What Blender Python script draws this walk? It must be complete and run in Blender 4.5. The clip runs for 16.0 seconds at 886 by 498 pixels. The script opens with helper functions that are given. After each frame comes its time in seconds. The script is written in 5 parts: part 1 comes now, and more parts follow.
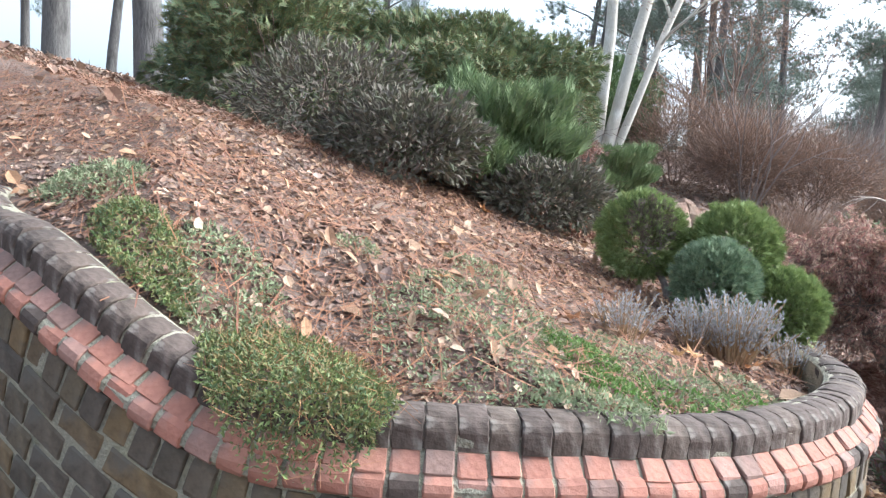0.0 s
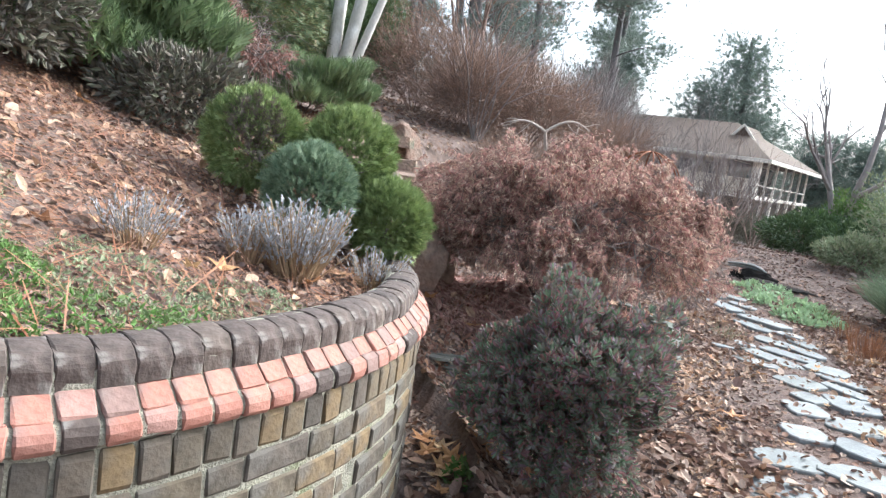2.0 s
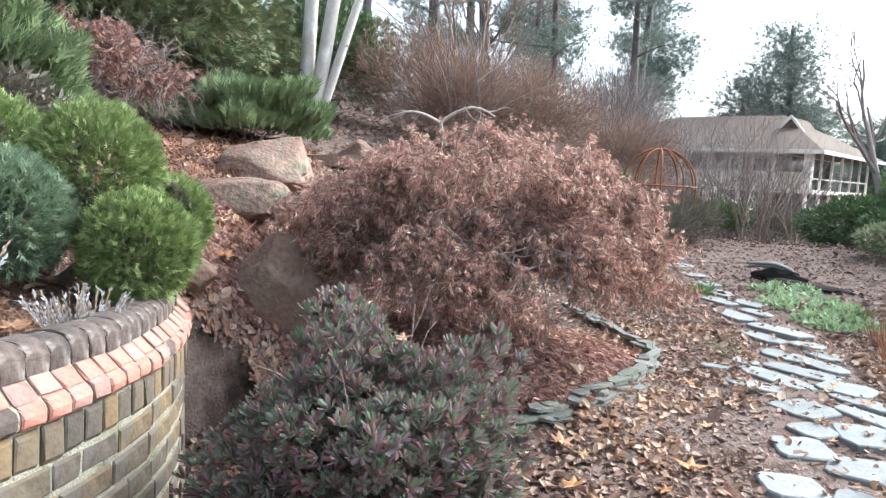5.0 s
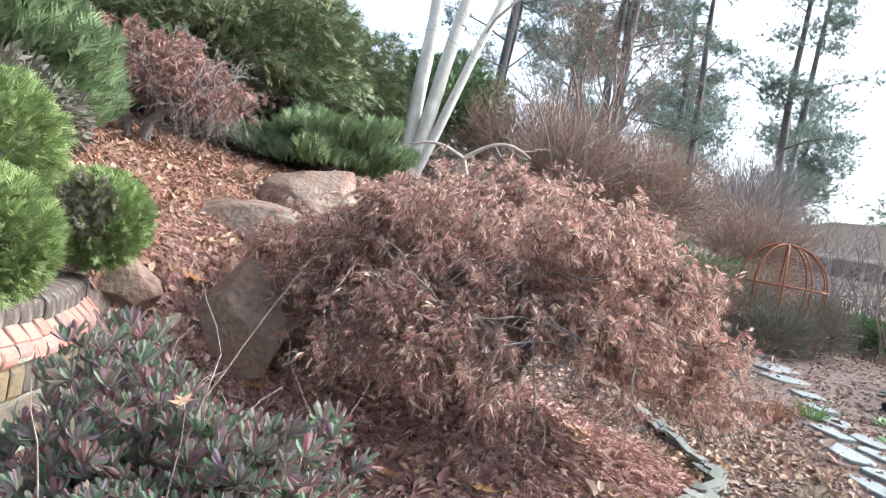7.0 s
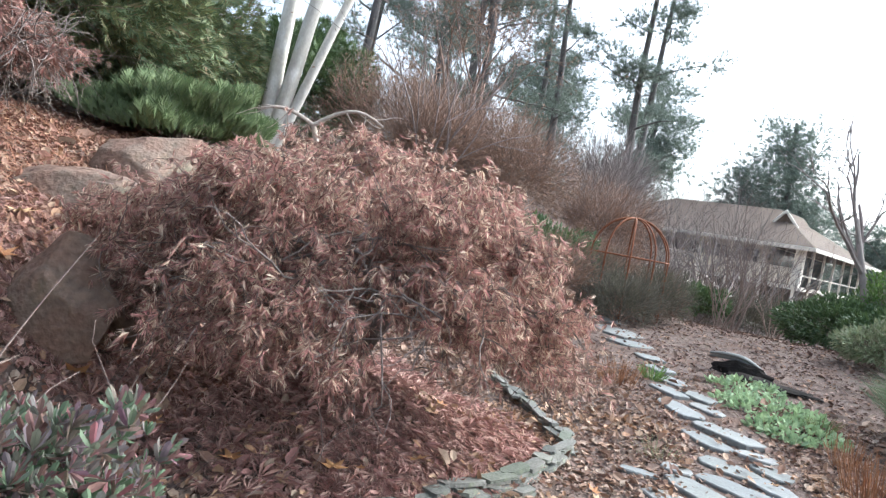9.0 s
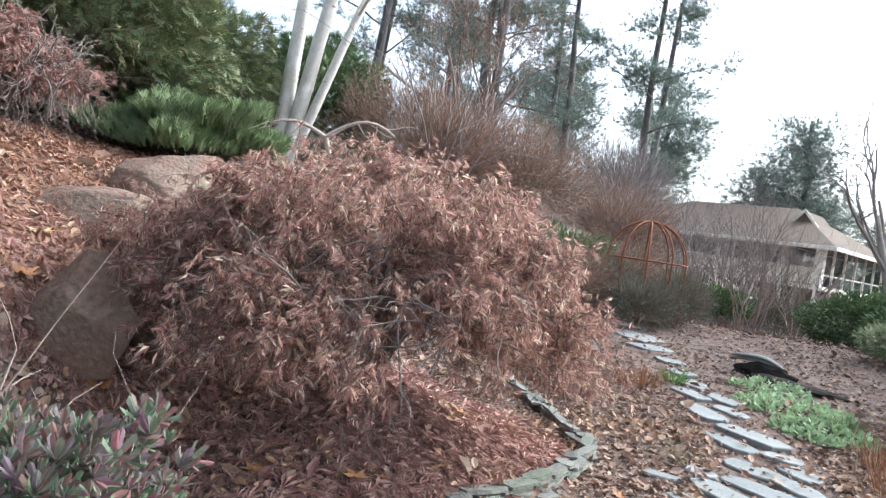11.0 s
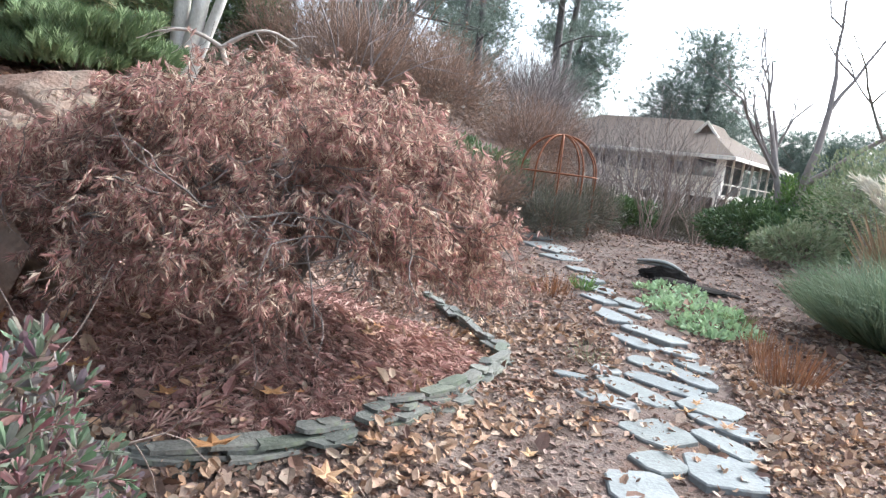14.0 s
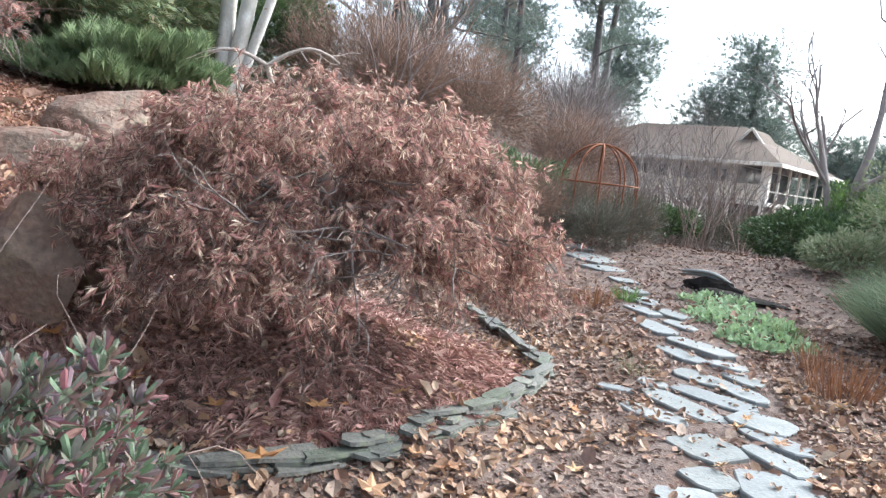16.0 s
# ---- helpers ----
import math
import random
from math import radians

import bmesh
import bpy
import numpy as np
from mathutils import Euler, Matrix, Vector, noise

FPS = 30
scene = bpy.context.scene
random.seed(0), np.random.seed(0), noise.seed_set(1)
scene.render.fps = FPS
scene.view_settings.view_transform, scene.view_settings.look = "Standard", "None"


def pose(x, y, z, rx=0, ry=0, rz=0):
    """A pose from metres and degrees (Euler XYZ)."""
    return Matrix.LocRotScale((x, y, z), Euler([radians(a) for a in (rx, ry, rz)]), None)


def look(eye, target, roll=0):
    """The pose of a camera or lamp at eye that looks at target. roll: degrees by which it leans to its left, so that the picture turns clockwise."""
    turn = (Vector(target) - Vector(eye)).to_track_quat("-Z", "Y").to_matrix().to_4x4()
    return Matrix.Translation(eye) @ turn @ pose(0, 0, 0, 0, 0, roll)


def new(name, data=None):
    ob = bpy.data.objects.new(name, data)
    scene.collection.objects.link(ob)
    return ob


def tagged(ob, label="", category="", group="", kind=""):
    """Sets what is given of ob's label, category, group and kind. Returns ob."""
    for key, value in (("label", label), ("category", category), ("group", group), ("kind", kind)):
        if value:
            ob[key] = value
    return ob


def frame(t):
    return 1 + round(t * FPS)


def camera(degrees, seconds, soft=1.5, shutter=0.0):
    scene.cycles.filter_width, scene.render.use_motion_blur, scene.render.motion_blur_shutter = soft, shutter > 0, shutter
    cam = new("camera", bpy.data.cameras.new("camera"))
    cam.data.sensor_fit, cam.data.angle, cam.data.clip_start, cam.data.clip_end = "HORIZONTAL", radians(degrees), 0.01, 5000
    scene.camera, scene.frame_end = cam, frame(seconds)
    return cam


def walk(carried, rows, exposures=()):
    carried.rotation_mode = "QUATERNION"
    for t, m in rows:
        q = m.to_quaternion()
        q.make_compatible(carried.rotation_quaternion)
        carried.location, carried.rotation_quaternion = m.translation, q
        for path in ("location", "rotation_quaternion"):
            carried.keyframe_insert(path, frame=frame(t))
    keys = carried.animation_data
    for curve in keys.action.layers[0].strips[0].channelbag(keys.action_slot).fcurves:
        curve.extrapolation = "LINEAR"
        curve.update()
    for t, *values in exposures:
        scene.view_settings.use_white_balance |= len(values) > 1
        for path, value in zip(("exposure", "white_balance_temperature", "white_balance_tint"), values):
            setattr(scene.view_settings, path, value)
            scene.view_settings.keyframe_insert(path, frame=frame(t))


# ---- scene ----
cam = camera(66.3, 16.0, soft=1.35)
PATH = [
    (0, (0.267, -3.897, 1.697), (-1.134, -2.478, 1.536), 5.0),
    (0.5, (0.331, -3.614, 1.705), (-0.869, -2.031, 1.472), 5.8),
    (1, (0.533, -3.39, 1.679), (-0.429, -1.654, 1.436), 5.2),
    (1.5, (0.69, -3.159, 1.671), (-0.29, -1.436, 1.405), 6.4),
    (2, (0.81, -2.888, 1.654), (-0.051, -1.107, 1.361), 8.8),
    (2.5, (0.938, -2.667, 1.635), (0.158, -0.848, 1.349), 7.7),
    (3, (1.039, -2.436, 1.624), (0.064, -0.721, 1.299), -0.5),
    (3.5, (1.053, -2.181, 1.635), (0.041, -0.479, 1.356), 1.0),
    (4, (1.153, -1.936, 1.618), (0.035, -0.281, 1.509), -0.5),
    (4.5, (1.27, -1.67, 1.612), (0.122, -0.048, 1.393), -0.6),
    (4.7, (1.317, -1.588, 1.606), (0.296, 0.115, 1.373), 3.2),
    (6.8, (1.48, -0.473, 1.51), (0.204, 1.056, 1.334), 7.5),
    (7, (1.494, -0.421, 1.519), (0.153, 1.062, 1.451), 10.3),
    (7.5, (1.545, -0.328, 1.519), (0.224, 1.172, 1.447), 9.4),
    (8, (1.57, -0.301, 1.522), (0.553, 1.422, 1.518), 10.8),
    (8.5, (1.532, -0.289, 1.513), (0.563, 1.46, 1.466), 11.1),
    (9, (1.516, -0.288, 1.514), (0.486, 1.424, 1.442), 10.4),
    (9.2, (1.509, -0.287, 1.512), (0.452, 1.41, 1.445), 10.3),
    (11.5, (1.53, -0.289, 1.496), (0.447, 1.392, 1.463), 7.1),
    (12, (1.501, -0.285, 1.54), (0.363, 1.359, 1.553), 3.4),
    (12.5, (1.576, -0.312, 1.502), (0.555, 1.403, 1.373), 6.0),
    (13, (1.588, -0.27, 1.481), (0.799, 1.556, 1.271), 8.6),
    (13.5, (1.569, -0.262, 1.477), (0.764, 1.555, 1.253), 7.8),
    (14, (1.559, -0.263, 1.476), (0.728, 1.539, 1.225), 7.3),
    (14.5, (1.543, -0.267, 1.475), (0.659, 1.505, 1.198), 7.2),
    (15, (1.543, -0.271, 1.478), (0.639, 1.491, 1.199), 7.0),
    (15.5, (1.543, -0.274, 1.481), (0.624, 1.483, 1.22), 6.6),
    (16, (1.543, -0.275, 1.484), (0.606, 1.476, 1.251), 6.5),
]
walk(cam, [(t, look(eye, target, roll)) for t, eye, target, roll in PATH],
     [(0.0, 1.86, 5640, 5.5), (4.5, 1.97, 5640, 5.5), (7.5, 2.06, 5640, 5.5), (9.0, 1.78, 5640, 5.5), (12.0, 1.79, 5640, 5.5), (13.0, 1.88, 5640, 5.5), (16.0, 1.89, 5640, 5.5)])

# ---- world and light ----
world = bpy.data.worlds.new("overcast_sky")
scene.world = world
world.use_nodes = True
wn, wl = world.node_tree.nodes, world.node_tree.links
sky = wn.new("ShaderNodeTexSky")
sky.sky_type, sky.sun_disc = "NISHITA", False
sky.sun_elevation, sky.sun_rotation = radians(38), radians(35)
sky.air_density, sky.dust_density, sky.ozone_density = 1.0, 7.0, 1.0
grey = wn.new("ShaderNodeHueSaturation")
grey.inputs["Saturation"].default_value = 0.45
wl.new(sky.outputs[0], grey.inputs["Color"])
wl.new(grey.outputs[0], wn["Background"].inputs["Color"])
wn["Background"].inputs["Strength"].default_value = 0.15

sun = new("sun", bpy.data.lights.new("sun", "SUN"))
sun.data.energy, sun.data.angle, sun.data.color = 0.5, radians(30), (1.0, 0.97, 0.93)
sun.matrix_world = look((0, 0, 40), (0 - 40 * math.sin(radians(35)), 0 - 40 * math.cos(radians(35)), 5))

# ---- materials ----
rng = np.random.default_rng(7)


def material(name, colours, rough=0.8, scale=8.0, bump=0.3, bump_scale=60.0, by="island", vary=0.35, leaf=0.0, spec=0.3, stretch=(1, 1, 1), stain=None):
    """A procedural surface: colour by piece and by noise at two scales, fine relief; leaf is the share of light let through."""
    m = bpy.data.materials.new(name)
    m.use_nodes = True
    n, l = m.node_tree.nodes, m.node_tree.links
    p = n["Principled BSDF"]
    p.inputs["Roughness"].default_value = rough
    p.inputs["Specular IOR Level"].default_value = spec
    co = n.new("ShaderNodeTexCoord")
    mp = n.new("ShaderNodeMapping")
    mp.inputs["Scale"].default_value = stretch
    l.new(co.outputs["Object"], mp.inputs["Vector"])
    big = n.new("ShaderNodeTexNoise")
    big.inputs["Scale"].default_value, big.inputs["Detail"].default_value = scale, 5
    l.new(mp.outputs[0], big.inputs["Vector"])
    ramp = n.new("ShaderNodeValToRGB")
    while len(ramp.color_ramp.elements) < len(colours):
        ramp.color_ramp.elements.new(0.5)
    for i, (e, c) in enumerate(zip(ramp.color_ramp.elements, colours)):
        e.position, e.color = i / max(1, len(colours) - 1), (*c, 1)
    if by == "noise":
        wide = n.new("ShaderNodeMapRange")
        wide.inputs["From Min"].default_value, wide.inputs["From Max"].default_value = 0.28, 0.72
        l.new(big.outputs["Fac"], wide.inputs["Value"])
        l.new(wide.outputs[0], ramp.inputs[0])
    else:
        src = n.new("ShaderNodeNewGeometry").outputs["Random Per Island"] if by == "island" else n.new("ShaderNodeObjectInfo").outputs["Random"]
        l.new(src, ramp.inputs[0])
    fine = n.new("ShaderNodeTexNoise")
    fine.inputs["Scale"].default_value, fine.inputs["Detail"].default_value = bump_scale, 6
    l.new(mp.outputs[0], fine.inputs["Vector"])
    shade = n.new("ShaderNodeMix")
    shade.data_type, shade.blend_type = "RGBA", "MULTIPLY"
    shade.inputs["Factor"].default_value = 1.0
    tone = n.new("ShaderNodeMapRange")
    tone.inputs["From Min"].default_value, tone.inputs["From Max"].default_value = 0.3, 0.7
    tone.inputs["To Min"].default_value, tone.inputs["To Max"].default_value = 1 - vary, 1 + vary
    mixn = n.new("ShaderNodeMath")
    mixn.operation = "ADD"
    half = n.new("ShaderNodeMath")
    half.operation, half.inputs[1].default_value = "MULTIPLY", 0.5
    l.new(big.outputs["Fac"], mixn.inputs[0])
    l.new(fine.outputs["Fac"], mixn.inputs[1])
    l.new(mixn.outputs[0], half.inputs[0])
    l.new(half.outputs[0], tone.inputs["Value"])
    l.new(ramp.outputs[0], shade.inputs[6])
    l.new(tone.outputs[0], shade.inputs[7])
    colour = shade.outputs[2]
    if stain:
        spot = n.new("ShaderNodeTexNoise")
        spot.inputs["Scale"].default_value, spot.inputs["Detail"].default_value = stain[1], 4
        l.new(co.outputs["Object"], spot.inputs["Vector"])
        edge = n.new("ShaderNodeMapRange")
        edge.inputs["From Min"].default_value, edge.inputs["From Max"].default_value = stain[2], stain[2] + 0.12
        l.new(spot.outputs["Fac"], edge.inputs["Value"])
        over = n.new("ShaderNodeMix")
        over.data_type = "RGBA"
        over.inputs[7].default_value = (*stain[0], 1)
        l.new(edge.outputs[0], over.inputs["Factor"])
        l.new(colour, over.inputs[6])
        colour = over.outputs[2]
    l.new(colour, p.inputs["Base Color"])
    if bump:
        b = n.new("ShaderNodeBump")
        b.inputs["Strength"].default_value, b.inputs["Distance"].default_value = bump, 0.02
        l.new(fine.outputs["Fac"], b.inputs["Height"])
        l.new(b.outputs[0], p.inputs["Normal"])
    if leaf:
        t = n.new("ShaderNodeBsdfTranslucent")
        l.new(colour, t.inputs["Color"])
        mix = n.new("ShaderNodeMixShader")
        mix.inputs[0].default_value = leaf
        l.new(p.outputs[0], mix.inputs[1])
        l.new(t.outputs[0], mix.inputs[2])
        l.new(mix.outputs[0], n["Material Output"].inputs["Surface"])
    return m


M_SOIL = material("leaf_mould", [(0.057, 0.041, 0.033), (0.121, 0.086, 0.07), (0.167, 0.127, 0.107), (0.091, 0.071, 0.063)], 0.95, 5, 0.9, 55, "noise", 0.35, spec=0.1, stain=((0.16, 0.105, 0.08), 2.3, 0.55))
M_LITTER = material("dry_leaves", [(0.125, 0.07, 0.05), (0.24, 0.138, 0.092), (0.325, 0.216, 0.15), (0.18, 0.108, 0.087), (0.41, 0.318, 0.24), (0.26, 0.165, 0.125)], 0.75, 20, 0.2, 120, vary=0.3, leaf=0.1)
M_TANLEAF = material("tan_fallen_leaf", [(0.36, 0.21, 0.12), (0.42, 0.295, 0.2), (0.31, 0.172, 0.095), (0.45, 0.35, 0.26)], 0.7, 20, 0.2, 120, vary=0.3, leaf=0.1)
M_LITTER_GREY = material("grey_mulch", [(0.105, 0.073, 0.06), (0.205, 0.145, 0.115), (0.305, 0.22, 0.18), (0.155, 0.097, 0.081), (0.34, 0.208, 0.135)], 0.85, 20, 0.2, 120, vary=0.3)
M_LITTER_RED = material("red_maple_litter", [(0.31, 0.16, 0.135), (0.42, 0.25, 0.205), (0.53, 0.37, 0.3), (0.27, 0.16, 0.135), (0.37, 0.19, 0.165)], 0.8, 20, 0.2, 120, vary=0.3, leaf=0.1)
M_LITTER_BANK = material("rust_brown_litter", [(0.137, 0.062, 0.044), (0.219, 0.103, 0.07), (0.274, 0.152, 0.105), (0.173, 0.09, 0.066), (0.327, 0.215, 0.15)], 0.8, 20, 0.2, 120, vary=0.3, leaf=0.1)
M_BIGLEAF = material("fallen_plane_leaf", [(0.42, 0.2, 0.085), (0.48, 0.28, 0.125), (0.52, 0.37, 0.21), (0.38, 0.2, 0.11)], 0.6, 14, 0.3, 90, "object", 0.25, leaf=0.15)
M_NEEDLE = material("pine_straw", [(0.211, 0.086, 0.044), (0.3, 0.149, 0.08), (0.254, 0.131, 0.083), (0.15, 0.069, 0.047)], 0.8, 10, 0, 90, vary=0.25)
M_COPING = material("weathered_grey_brick", [(0.063, 0.05, 0.043), (0.093, 0.071, 0.06), (0.076, 0.058, 0.049), (0.114, 0.088, 0.071)], 0.9, 14, 0.3, 45, "object", 0.42, stain=((0.26, 0.24, 0.21), 9, 0.6))
M_BRICK = material("red_brick", [(0.33, 0.145, 0.105), (0.37, 0.18, 0.132), (0.3, 0.135, 0.098), (0.32, 0.185, 0.15), (0.18, 0.12, 0.1)], 0.85, 14, 0.3, 45, "object", 0.3, stain=((0.2, 0.15, 0.13), 6.5, 0.57))
M_STONE = material("buff_wall_stone", [(0.08, 0.067, 0.053), (0.128, 0.103, 0.07), (0.175, 0.122, 0.064), (0.094, 0.078, 0.063), (0.119, 0.096, 0.071)], 0.9, 14, 0.3, 45, "object", 0.4, stain=((0.11, 0.1, 0.085), 4.5, 0.56))
M_MORTAR = material("old_mortar", [(0.19, 0.18, 0.14), (0.29, 0.272, 0.21), (0.235, 0.225, 0.16)], 0.95, 9, 0.6, 110, "noise", 0.4, stain=((0.15, 0.16, 0.08), 5, 0.6))
M_SLATE = material("grey_flagstone", [(0.15, 0.16, 0.156), (0.2, 0.207, 0.2), (0.172, 0.18, 0.168), (0.23, 0.232, 0.22)], 0.72, 6, 0.3, 45, "object", 0.25, stain=((0.2, 0.185, 0.155), 3, 0.62))
M_EDGING = material("stacked_slate", [(0.089, 0.093, 0.081), (0.147, 0.145, 0.127), (0.178, 0.171, 0.147), (0.105, 0.119, 0.088)], 0.85, 8, 0.5, 60, "object", 0.35, stain=((0.15, 0.17, 0.1), 7, 0.6))
M_ROCK = material("boulder", [(0.103, 0.062, 0.047), (0.22, 0.138, 0.1), (0.173, 0.127, 0.097), (0.292, 0.195, 0.139)], 0.9, 3.5, 0.8, 30, "noise", 0.45, stain=((0.09, 0.09, 0.06), 3.2, 0.6))
M_BARK = material("pine_bark", [(0.07, 0.066, 0.064), (0.135, 0.128, 0.122), (0.1, 0.096, 0.094)], 0.95, 5, 0.9, 30, "noise", 0.45, stretch=(1, 1, 0.25))
M_MAPLEBARK = material("maple_bark", [(0.13, 0.105, 0.092), (0.22, 0.185, 0.165), (0.165, 0.14, 0.122)], 0.9, 9, 0.6, 70, "noise", 0.35, stretch=(1, 1, 0.4))
M_TWIG = material("bare_twig", [(0.17, 0.123, 0.102), (0.255, 0.196, 0.162), (0.128, 0.089, 0.076)], 0.9, 9, 0.3, 70, vary=0.3)
M_PALETWIG = material("pale_bare_twig", [(0.5, 0.43, 0.36), (0.38, 0.32, 0.27)], 0.8, 9, 0.4, 70, "noise", 0.3)
M_WHITEBARK = material("white_mottled_bark", [(0.637, 0.613, 0.563), (0.51, 0.479, 0.42), (0.697, 0.68, 0.647)], 0.75, 4, 0.3, 40, "noise", 0.2, stretch=(1, 1, 0.5), stain=((0.4, 0.36, 0.29), 2.4, 0.6))
M_LACE = material("withered_lace_leaf", [(0.115, 0.062, 0.052), (0.52, 0.32, 0.26), (0.25, 0.13, 0.11), (0.8, 0.66, 0.5), (0.21, 0.125, 0.105), (0.58, 0.34, 0.29), (0.38, 0.235, 0.19), (0.84, 0.71, 0.55), (0.17, 0.097, 0.08), (0.56, 0.28, 0.26), (0.48, 0.33, 0.265)], 0.75, 14, 0, 90, vary=0.3, leaf=0.45)
M_BURGUNDY = material("burgundy_shrub_leaf", [(0.1, 0.155, 0.085), (0.15, 0.2, 0.125), (0.21, 0.12, 0.15), (0.11, 0.16, 0.1), (0.25, 0.1, 0.11), (0.15, 0.19, 0.13), (0.22, 0.16, 0.18), (0.12, 0.17, 0.1), (0.22, 0.12, 0.1), (0.17, 0.1, 0.11)], 0.62, 10, 0.1, 60, vary=0.3, leaf=0.3, spec=0.25)
M_TOPIARY = material("clipped_juniper", [(0.112, 0.165, 0.052), (0.188, 0.246, 0.085), (0.275, 0.328, 0.125), (0.15, 0.205, 0.068), (0.225, 0.27, 0.112)], 0.7, 6, 0, 60, vary=0.3, leaf=0.2)
M_TOPIARY_BLUE = material("clipped_blue_juniper", [(0.104, 0.165, 0.095), (0.178, 0.24, 0.142), (0.24, 0.298, 0.186), (0.14, 0.197, 0.122)], 0.7, 6, 0, 60, vary=0.3, leaf=0.2)
M_DEADSPRAY = material("dead_juniper_spray", [(0.13, 0.1, 0.085), (0.2, 0.16, 0.14)], 0.85, 6, 0, 60, vary=0.3)
M_LAVENDER = material("silver_lavender", [(0.36, 0.36, 0.385), (0.46, 0.46, 0.48), (0.31, 0.318, 0.317), (0.4, 0.38, 0.365)], 0.85, 10, 0, 60, vary=0.2, leaf=0.1)
M_STRAW = material("dry_straw_stalk", [(0.357, 0.246, 0.136), (0.289, 0.189, 0.112), (0.425, 0.312, 0.192)], 0.85, 10, 0, 60, vary=0.25, leaf=0.1)
M_RUSTSTALK = material("rust_brown_stalk", [(0.26, 0.12, 0.06), (0.35, 0.18, 0.09), (0.2, 0.1, 0.06)], 0.85, 10, 0, 60, vary=0.25)
M_MAT = material("creeping_mat_leaf", [(0.1, 0.145, 0.055), (0.16, 0.205, 0.07), (0.22, 0.215, 0.09), (0.11, 0.165, 0.085), (0.25, 0.19, 0.085)], 0.6, 10, 0, 60, vary=0.3, leaf=0.2)
M_GRASS = material("moss_and_weeds", [(0.085, 0.17, 0.034), (0.136, 0.238, 0.06), (0.17, 0.221, 0.085), (0.111, 0.153, 0.068)], 0.7, 10, 0, 60, vary=0.3, leaf=0.25)
M_GREYWEED = material("grey_green_weeds", [(0.175, 0.221, 0.125), (0.25, 0.286, 0.163), (0.288, 0.286, 0.188)], 0.8, 10, 0, 60, vary=0.3, leaf=0.2)
M_LIME = material("lime_ground_cover", [(0.24, 0.34, 0.17), (0.33, 0.43, 0.24), (0.28, 0.38, 0.22)], 0.6, 10, 0, 60, vary=0.25, leaf=0.25)
M_ROSEMARY = material("rosemary_green", [(0.115, 0.17, 0.075), (0.172, 0.225, 0.1), (0.145, 0.185, 0.1)], 0.75, 6, 0, 60, vary=0.3, leaf=0.15)
M_PURPLE = material("purple_brown_shrub_leaf", [(0.086, 0.081, 0.066), (0.144, 0.125, 0.1), (0.108, 0.117, 0.073), (0.187, 0.15, 0.117)], 0.7, 6, 0, 60, vary=0.3, leaf=0.12)
M_CONIFER = material("dark_conifer_needles", [(0.085, 0.13, 0.07), (0.14, 0.185, 0.085), (0.2, 0.21, 0.09), (0.11, 0.15, 0.085), (0.19, 0.13, 0.07)], 0.75, 4, 0, 60, vary=0.3, leaf=0.12)
M_HOLLY = material("glossy_evergreen_leaf", [(0.054, 0.095, 0.039), (0.091, 0.138, 0.055), (0.122, 0.176, 0.062)], 0.45, 4, 0, 60, vary=0.3, leaf=0.15, spec=0.45)
# needle green lightened towards blue-grey, so the haze over the pines is painted in
M_PINE = material("hazy_pine_needles", [(0.143, 0.182, 0.149), (0.187, 0.226, 0.178), (0.165, 0.198, 0.178)], 0.75, 3, 0, 60, vary=0.25, leaf=0.2)
M_BROWNSHRUB = material("russet_shrub_twigs", [(0.211, 0.136, 0.102), (0.295, 0.189, 0.133), (0.239, 0.174, 0.141), (0.168, 0.129, 0.11)], 0.85, 6, 0, 60, vary=0.3, leaf=0.1)
M_GREYSHRUB = material("grey_bare_twigs", [(0.19, 0.165, 0.15), (0.26, 0.225, 0.205), (0.22, 0.18, 0.17)], 0.85, 6, 0, 60, vary=0.3)
M_REDSHRUB = material("red_weeping_leaf", [(0.26, 0.11, 0.09), (0.35, 0.19, 0.15), (0.3, 0.21, 0.17), (0.21, 0.135, 0.115)], 0.8, 6, 0, 60, vary=0.3, leaf=0.15)
M_CREAM = material("cream_house_paint", [(0.744, 0.66, 0.528), (0.84, 0.756, 0.624)], 0.7, 3, 0.1, 40, "noise", 0.12)
M_ROOF = material("brown_roof_shingle", [(0.088, 0.06, 0.044), (0.119, 0.086, 0.062), (0.101, 0.072, 0.054)], 0.9, 5, 0.3, 50, "noise", 0.25)
M_TRIM = material("pale_house_trim", [(0.762, 0.706, 0.616), (0.829, 0.773, 0.672)], 0.6, 3, 0.05, 40, "noise", 0.1)
# wall colour darkened to carry the shade beneath the porch
M_SHADEWALL = material("shaded_timber_wall", [(0.09, 0.075, 0.065), (0.13, 0.11, 0.095)], 0.85, 3, 0.1, 40, "noise", 0.2)
M_RUST = material("rusty_iron", [(0.168, 0.055, 0.024), (0.24, 0.094, 0.042), (0.12, 0.044, 0.03)], 0.85, 20, 0.4, 90, "noise", 0.3)
M_PLUME = material("pampas_plume", [(0.72, 0.66, 0.55), (0.8, 0.75, 0.64)], 0.9, 10, 0, 60, vary=0.15, leaf=0.25)
M_FEATHER = material("blue_green_grass", [(0.133, 0.177, 0.109), (0.177, 0.226, 0.137), (0.212, 0.242, 0.144)], 0.75, 10, 0, 60, vary=0.25, leaf=0.2)
M_YELLOW = material("yellow_green_shrub", [(0.34, 0.4, 0.06), (0.42, 0.46, 0.1), (0.26, 0.34, 0.06)], 0.7, 10, 0, 60, vary=0.25, leaf=0.25)
